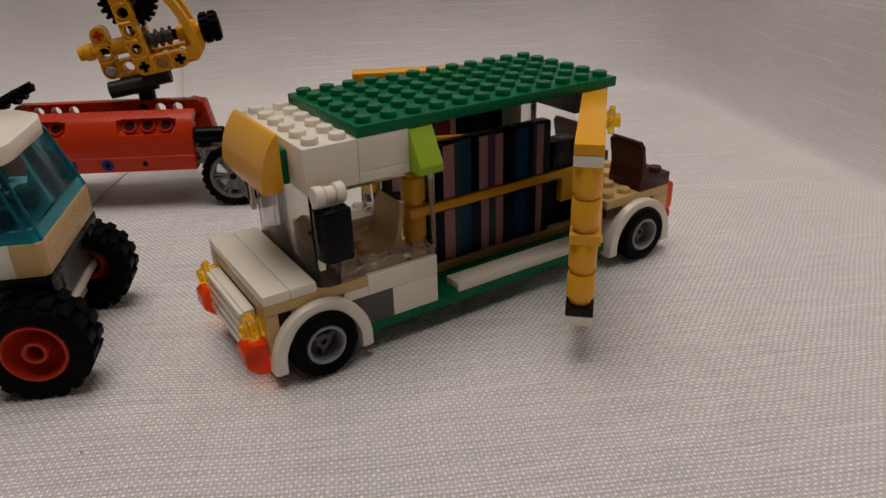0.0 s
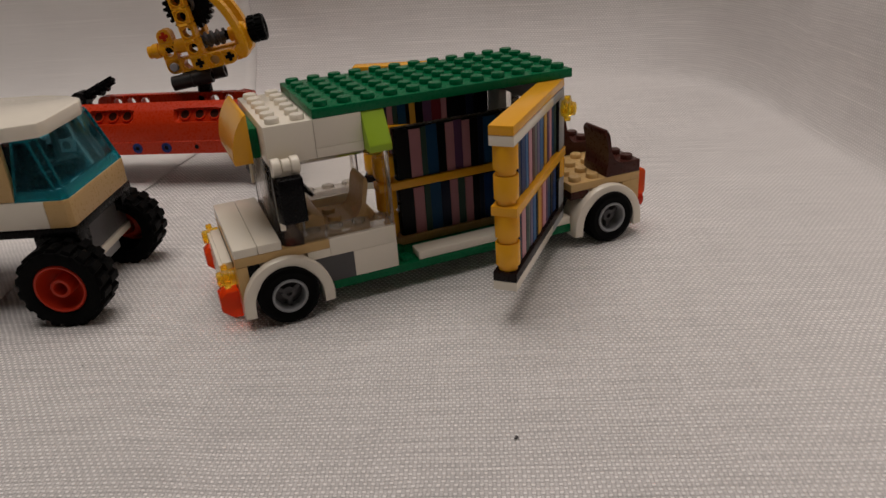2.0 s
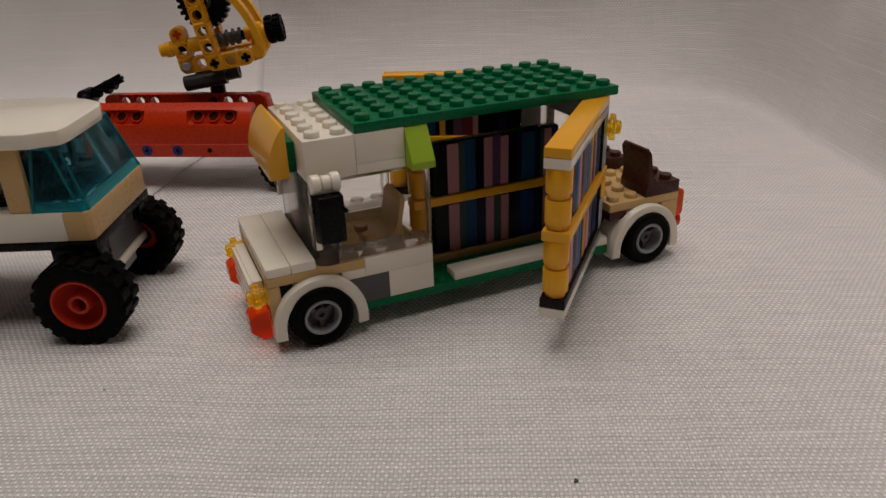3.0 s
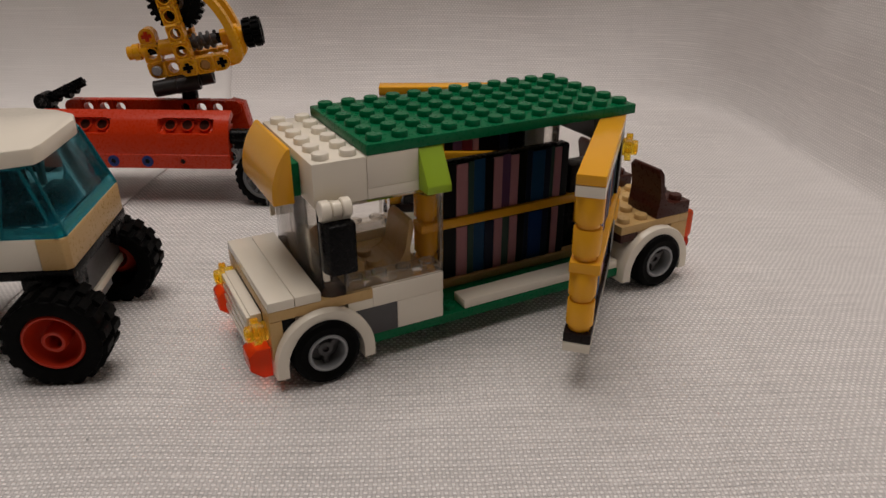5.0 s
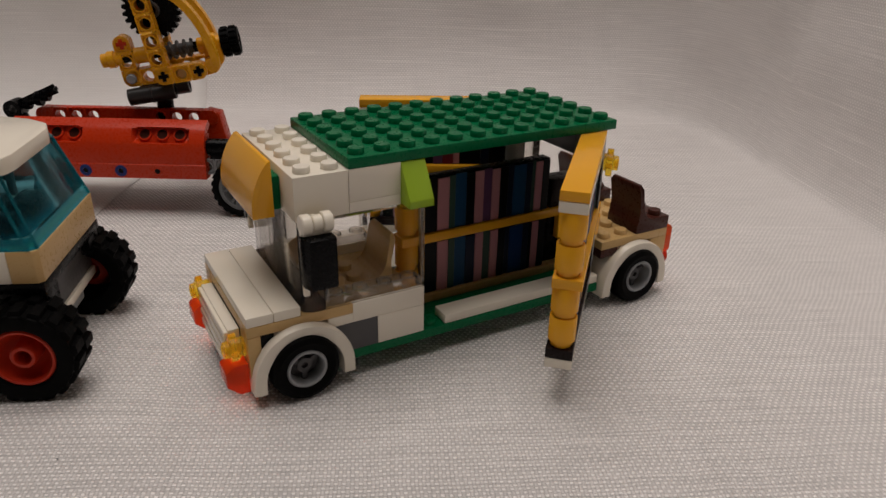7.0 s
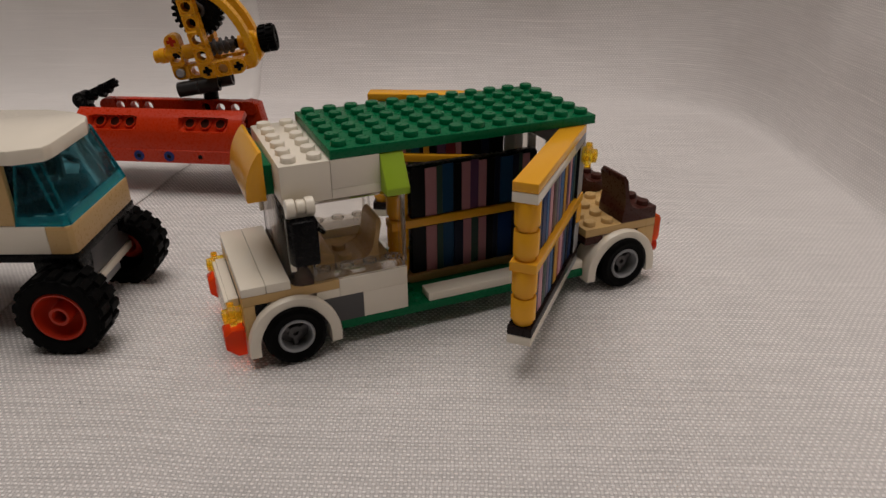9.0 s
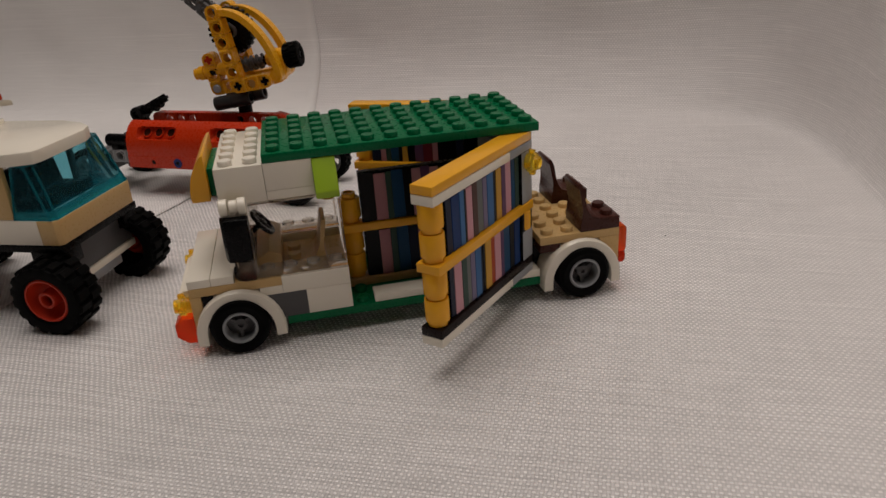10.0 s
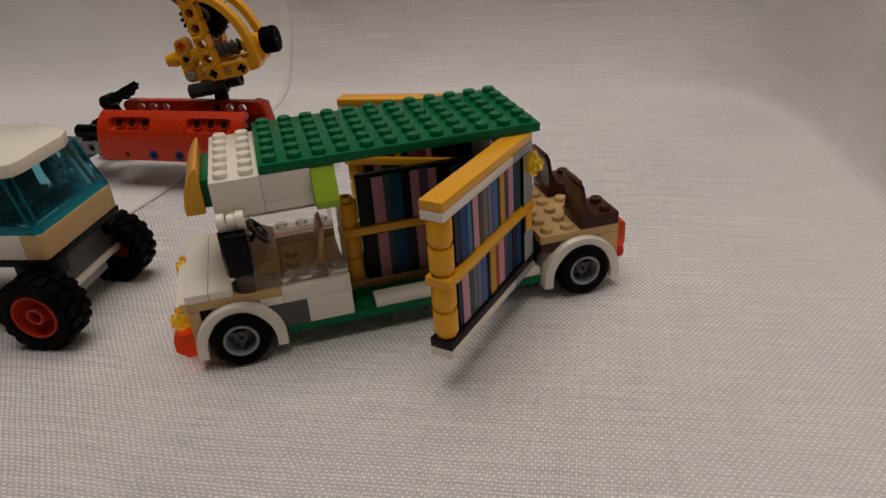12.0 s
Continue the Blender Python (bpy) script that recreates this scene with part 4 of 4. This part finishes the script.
# ---- the red trailer with the yellow winch ----
def curved_panel(parent, y0, out, x0, x1, holed, label):
    """A long side panel: flat strip below, rounded shoulder above with two recessed rows of holes."""
    prof = [(0.0, 18.2), (0.0, 24.6), (0.5, 24.9), (0.5, 29.0), (1.2, 33.0), (1.55, 34.2), (1.75, 34.7), (2.6, 36.5), (4.8, 39.6), (5.5, 40.3), (6.0, 40.7), (7.6, 41.8), (10.5, 43.2)]
    xs = []
    x = x0
    while x < x1 + 0.01:
        xs.append(x)
        x += 1.0
    mid = (x0 + x1) / 2
    bm = bmesh.new()

    def surface(x, k, inset):
        y, z = prof[k]
        dx = min(abs(x - mid - 24), abs(x - mid + 24))
        half = 12.4 if k in (7, 8) else 10.8
        if 6 <= k <= 9 and dx < half and not inset:
            y += 3.2
            z -= 1.0
        if inset:
            y += 5.6 if k < 9 else 2.0
            z -= 0 if k < 4 else 2.6
        return bm.verts.new((x, y0 + out * y, z))
    rows = [[surface(x, k, False) for k in range(len(prof))] + [surface(x, k, True) for k in range(len(prof) - 1, -1, -1)] for x in xs]
    for a, b in zip(rows, rows[1:]):
        for k in range(len(a)):
            j = (k + 1) % len(a)
            bm.faces.new((a[k], a[j], b[j], b[k]))
    bm.faces.new(rows[0])
    bm.faces.new(rows[-1][::-1])
    panel = part("side_panel", bm, RED, parent, label, smooth=50)
    for c in (mid - 24, mid + 24):
        for dx in (-8, 0, 8):
            m = Matrix.Translation((c + dx, y0 + out * 6.75, 37.1)) @ Matrix.Rotation(out * radians(54.6), 4, "X")
            part("hole_rim", ring(2.4, 3.2, 1.4, (0, 0, -0.7), "z", 20, None, m), RED, panel)
            # Brown disc puts the hole's inner shade into colour.
            part("hole", lathe([(0, -0.6), (2.4, -0.6), (2.4, 0.1), (0, 0.1)], (0, 0, 0), "z", 20, None, m), BROWN, panel, "brown disc for the shade in a pin hole")
    return panel


def spoked_wheel(parent, x, y, z, side):
    m = Matrix.Translation((x, y, z)) @ Matrix.Rotation(math.pi / 2 * -side, 4, "X")
    tyre = lug_tyre(parent, m, 14.0, 9.0, 10.4, "tyre", "black rubber tyre with small lugs", 2, 24, 0.8)
    bm = ring(8.8, 10.4, 7.0, (0, 0, -7.6), "z", 40, None, m)
    for k in range(6):
        for d in (-0.13, 0.13):
            merge(bm, box(2.0, -0.65, -3.2, 9.3, 0.65, -1.4, 0.2, None, 1), m @ Matrix.Rotation(math.pi / 3 * k + d, 4, "Z"))
    ring(1.6, 3.0, 5.5, (0, 0, -6.2), "z", 20, bm, m)
    part("rim", bm, RIM_GREY, tyre, "grey spoked rim")
    part("hub_pin", lathe([(0, -4), (1.6, -4), (1.6, -1.2), (0, -1.2)], (0, 0, 0), "z", 16, None, m), BLACK, tyre)
    return tyre


def trailer():
    tr = thing("toy_trailer", put(-48, 174, 0.0, 0, 0, -30), "red toy technic trailer with curved side panels on four wheels", "toy trailer")
    near = curved_panel(tr, 0.0, 1, -41.5, 46.5, False, "glossy red curved side panel")
    for x in (-8.2, 7.8):
        pin = ring(1.2, 2.7, 2.2, (x, -0.4, 21.6), "y", 20)
        part("pin", pin, BLUE, near, "blue connector pin")
        part("pin_core", rod(1.25, 1.0, (x, -0.12, 21.6), "y", 12, 0.2), BLACK, near)
    for x in (-24.4, 24.4):
        part("pin_hole", ring(1.3, 2.5, 0.5, (x, -0.25, 21.7), "y", 20), RED, near, "small moulded pin hole")
        # Black core stands for the shade inside the small hole.
        part("pin_core", rod(1.3, 0.5, (x, -0.02, 21.7), "y", 12, 0.1), BLACK, near)
    # far panel: a bar with open holes above a rounded shell
    far = part("side_panel", beam_cells(".ooo...ooo.", 5.0, 3.6, 2.4, None, Matrix.Translation((-37.6, 30, 39.6))), RED, tr, "red far side panel with open pin holes")
    part("panel_shell", prism([(28.4, 36.0), (32.5, 36.0), (36.0, 31.0), (37.6, 25), (37.6, 18.2), (35.0, 18.2), (35.0, 25), (33.2, 30.0), (30, 33.5), (28.4, 33.5)], -41.5, 46.5, "x", 0.3), RED, far)
    part("panel_cap", prism([(40, 43.3), (46.5, 41.8), (49.5, 27), (46.5, 18.2), (40, 18.2)], 28, 36, "y", 0.4), RED, far)
    part("panel_cap", prism([(-24, 43.4), (30, 43.4), (31, 42.4), (-26, 42.4)], 27.8, 32.2, "y", 0.2), RED, far)
    # chassis
    for y in (3.0, 27.0):
        part("chassis_beam", beam_cells("o" * 16, 7.4, 3.65, 2.45, None, Matrix.Translation((-58.0, y + 3.7, 23.4))), GREY, tr, "light grey holed chassis beam")
    part("cross_beam", box(-52, 11, 19.8, -45, 26.6, 27, 0.4), DARK_GREY, tr, "dark grey cross beam")
    part("cross_beam", box(48, 11, 19.8, 56, 26.6, 27, 0.4), DARK_GREY, tr, "dark grey cross beam")
    part("deck", box(-40, 8, 19.8, 45, 26.8, 22.0, 0.3), BLACK, tr, "black trailer deck")
    for x in (-52.5, 50.0):
        bm = rod(3.7, 16, (x - 6, 6.5, 32.0), "x", 20, 0.8)
        part("end_connector", bm, BLACK, tr, "black connector at the panel end")
        part("connector_strut", box(x - 2, 3.2, 26.0, x + 3, 9.8, 30.5, 0.5), BLACK, tr)
    for x, y in ((62, -1.0), (62, 40.0), (-70, -3.0), (-70, 40.0)):
        spoked_wheel(tr, x, y + (0 if y < 10 else 8.6), 14.0, -1 if y < 10 else 1)
    for x in (62, -70):
        part("axle", rod(2.2, 36, (x, 3, 14), "y", 16), BLACK, tr, "black axle")
        part("axle_bracket", box(x - 4, 10, 11, x + 4, 30, 24, 0.5), DARK_GREY, tr)
    part("drawbar", box(-72, 12, 16, -50, 25, 22, 0.5), DARK_GREY, tr)
    part("drawbar", box(50, 12, 16, 64, 25, 22, 0.5), DARK_GREY, tr)
    # black crank at one end
    bm = ring(2.4, 4.3, 8.0, (-50.6, 24.5, 42.2), "y", 24)
    cross_axle(22, (-50, 28.5, 43), "x", bm, Matrix.Translation((-50, 28.5, 43)) @ Matrix.Rotation(radians(-24), 4, "Y") @ Matrix.Translation((50, -28.5, -43)))
    for d, r in ((5.0, 2.7), (11.5, 3.5), (15.5, 2.9)):
        rod(r, 3.2, (-50.6 + d * math.cos(radians(24)), 28.5, 42.4 + d * math.sin(radians(24))), "x", 18, 0.4, bm, None)
    part("crank", bm, BLACK, tr, "black crank lever")
    part("crank_post", prism([(-50.5, 40.5), (-46.5, 39.5), (-41.5, 27), (-47.5, 27)], 26.2, 30.8, "y", 0.6), BLACK, tr, "black crank post")
    return tr


def winch():
    """The yellow geared head on the trailer's post. Its own x runs along the axle, y away from the viewer, z up."""
    head = thing("toy_winch", put(-15.7, 180.2, 60.0, 0, -8.5, -19.5), "golden yellow toy technic winch head with black gear and knob", "toy winch")
    L = 8.0

    def arm(cells, x, z, y, turn, label="", mat=TECHNIC_YELLOW, thick=7.6):
        m = Matrix.Translation((x * L, y, z * L)) @ Matrix.Rotation(-radians(turn), 4, "Y")
        return part("beam", beam_cells(cells, thick, 3.7, 2.45, None, m), mat, head, label)
    for y in (4.0, 24.0):
        arm("ooo", 0, 0, y, 0, "golden yellow beam with pin holes")
        arm("oooooo", -0.05, 0, y, 92, "golden yellow upright beam with pin holes")
        # bowed rib from the top of the upright to the foot
        bm = bmesh.new()
        n, rows = 20, []
        for i in range(n + 1):
            a = math.pi / 2 * i / n
            c, s = math.cos(a), math.sin(a)
            ring_pts = []
            for r0, yy in ((0.0, y - 3.3), (0.0, y + 3.3), (-3.4, y + 3.3), (-3.4, y - 3.3)):
                ring_pts.append(bm.verts.new(((3.25 * L + r0) * c, yy, 1.0 + (5.0 * L + r0) * s)))
            rows.append(ring_pts)
        for a, b in zip(rows, rows[1:]):
            for k in range(4):
                bm.faces.new((a[k], a[(k + 1) % 4], b[(k + 1) % 4], b[k]))
        bm.faces.new(rows[0])
        bm.faces.new(rows[-1][::-1])
        part("rib", bm, TECHNIC_YELLOW, head, "bowed golden yellow rib")
    arm("ooo", -2, 0, 12.0, 0)
    arm("ooo", -2, 0, 12.0, 90, "golden yellow side beam")
    # Black crosses stand for shade in cross-shaped holes; the red one is an axle.
    for x, z, y, mat in ((0, 0, 0.1, BLACK), (2, 0, 0.1, BLACK), (-2, 2, 8.1, RED)):
        part("axle_seat", rod(2.5, 5.0, (x * L, y + 0.45, z * L), "y", 20, 0.1), TECHNIC_YELLOW, head)
        part("axle_end", cross_axle(7.0, (x * L, y, z * L), "y"), mat, head)
    part("pin", rod(2.3, 2.6, (-2 * L, 7.0, 0), "y", 18, 0.5), GREY, head, "light grey pin head")
    part("pin", rod(2.3, 6.0, (1 * L, 1.8, 0), "y", 16, 0.4), TAN, head)
    # axle with bushes, worm and knob
    part("axle", cross_axle(62, (-26, 11, 9.6), "x"), BLACK, head, "black axle")
    for x, r, w in ((-27.0, 3.2, 2.6), (-24.2, 3.9, 3.2), (-21.0, 3.2, 3.6), (-12.0, 3.7, 7.0), (17.0, 3.8, 6.5), (25.2, 3.5, 3.0)):
        part("bush", ring(1.9, r, w, (x, 11, 9.6), "x", 22), TECHNIC_YELLOW, head, "golden yellow bush")
    bm = rod(2.6, 15, (0, 11, 9.6), "x", 18, 0.3)
    pts = [(k * 14.0 / 60 + 0.5, 11 + 3.4 * math.cos(k * 2 * math.pi / 14), 9.6 + 3.4 * math.sin(k * 2 * math.pi / 14)) for k in range(61)]
    tube(pts, 0.9, 6, bm)
    part("worm_gear", bm, DARK_GREY, head, "dark grey worm gear")
    m = Matrix.Translation((36.4, 11, 9.6)) @ TURN["x"]
    lug_tyre(head, m, 7.0, 8.6, 2.6, "knob", "black ribbed rubber knob", 2, 14, 0.9)
    # foot of the frame on the knob side
    part("corner_block", prism([(17.5, -3.8), (23, -3.2), (27.5, 1.5), (28.2, 6), (25.5, 14), (21, 15), (19.5, 6)], 7.0, 15.5, "y", 0.8), TECHNIC_YELLOW, head, "golden yellow corner block")
    part("cross_pin", rod(3.6, 24, (22.4, 1.5, 1.5), "y", 22, 0.6), TECHNIC_YELLOW, head)
    # gear
    m = Matrix.Translation((0.8, 17.0, 28.4)) @ Matrix.Rotation(math.pi / 2, 4, "X")
    outline = []
    for k in range(24):
        for d, r in ((-0.42, 11.2), (-0.20, 12.9), (0.20, 12.9), (0.42, 11.2)):
            t = 2 * math.pi * (k + d) / 24
            outline.append((r * math.cos(t), r * math.sin(t)))
    bm = prism(outline, 0.8, 5.8, "z", 0, None, m)
    part("gear_hub", ring(2.0, 3.8, 6.8, (0, 0, -0.1), "z", 20, None, m), DARK_GREY, head)
    part("gear", bm, BLACK, head, "black toothed gear wheel")
    part("boom", beam_cells("oooooo", 3.6, 3.4, 2.4, None, Matrix.Translation((1.0, 10.0, 28.4)) @ Matrix.Rotation(-radians(128), 4, "Y")), DARK_GREY, head, "grey boom arm rising from the gear")
    part("boom", beam_cells("oooooo", 3.6, 3.4, 2.4, None, Matrix.Translation((1.0, 18.0, 28.4)) @ Matrix.Rotation(-radians(128), 4, "Y")), DARK_GREY, head, "grey boom arm rising from the gear")
    # grey cross tubes below and the black post
    for y, x0, n in ((8.0, -19.5, 21.5), (16.2, -15.0, 22.5)):
        bm = ring(2.3, 3.9, n, (x0, y, -8.2), "x", 24)
        for d in (n / 2 - 0.6,):
            ring(3.8, 4.2, 1.2, (x0 + d, y, -8.2), "x", 24, bm)
        part("tube", bm, SLATE, head, "dark grey tube connector")
    post = new("post", finish(rod(3.9, 34, (0, 0, -34), "z", 22, 0.5), "post", BLACK))
    post.parent = head
    post.matrix_basis = put(-4.5, 12.5, -9.0, 0, 8.5, 0)
    tagged(post, "black upright post")
    return head


pickup()
trailer()
winch()


# ---- lint on the cloth ----
def lint(x, y, size, turn):
    pts = [(size * (k / 6 - 0.5), 0.3 * size * math.sin(k * 1.3 + turn), 0.12 + 0.1 * math.sin(k * 2.1)) for k in range(7)]
    ob = new("lint", finish(tube(pts, 0.13 * size, 6), "lint", GREY if size < 0.85 else DARK_GREY))
    ob.matrix_basis = put(x, y, ground_height(x, y) + 0.25, 0, 0, math.degrees(turn))
    return tagged(ob, "tiny dark fleck of lint on the white cloth", "lint", "lint flecks on the cloth")


for x, y, size, turn in ((21.7, -91.8, 1.5, 0.8), (-83.3, -1.6, 0.8, 2.0), (169.3, 39.1, 0.9, 0.3), (250.5, 129.0, 1.1, 1.5)):
    lint(x, y, size, turn)
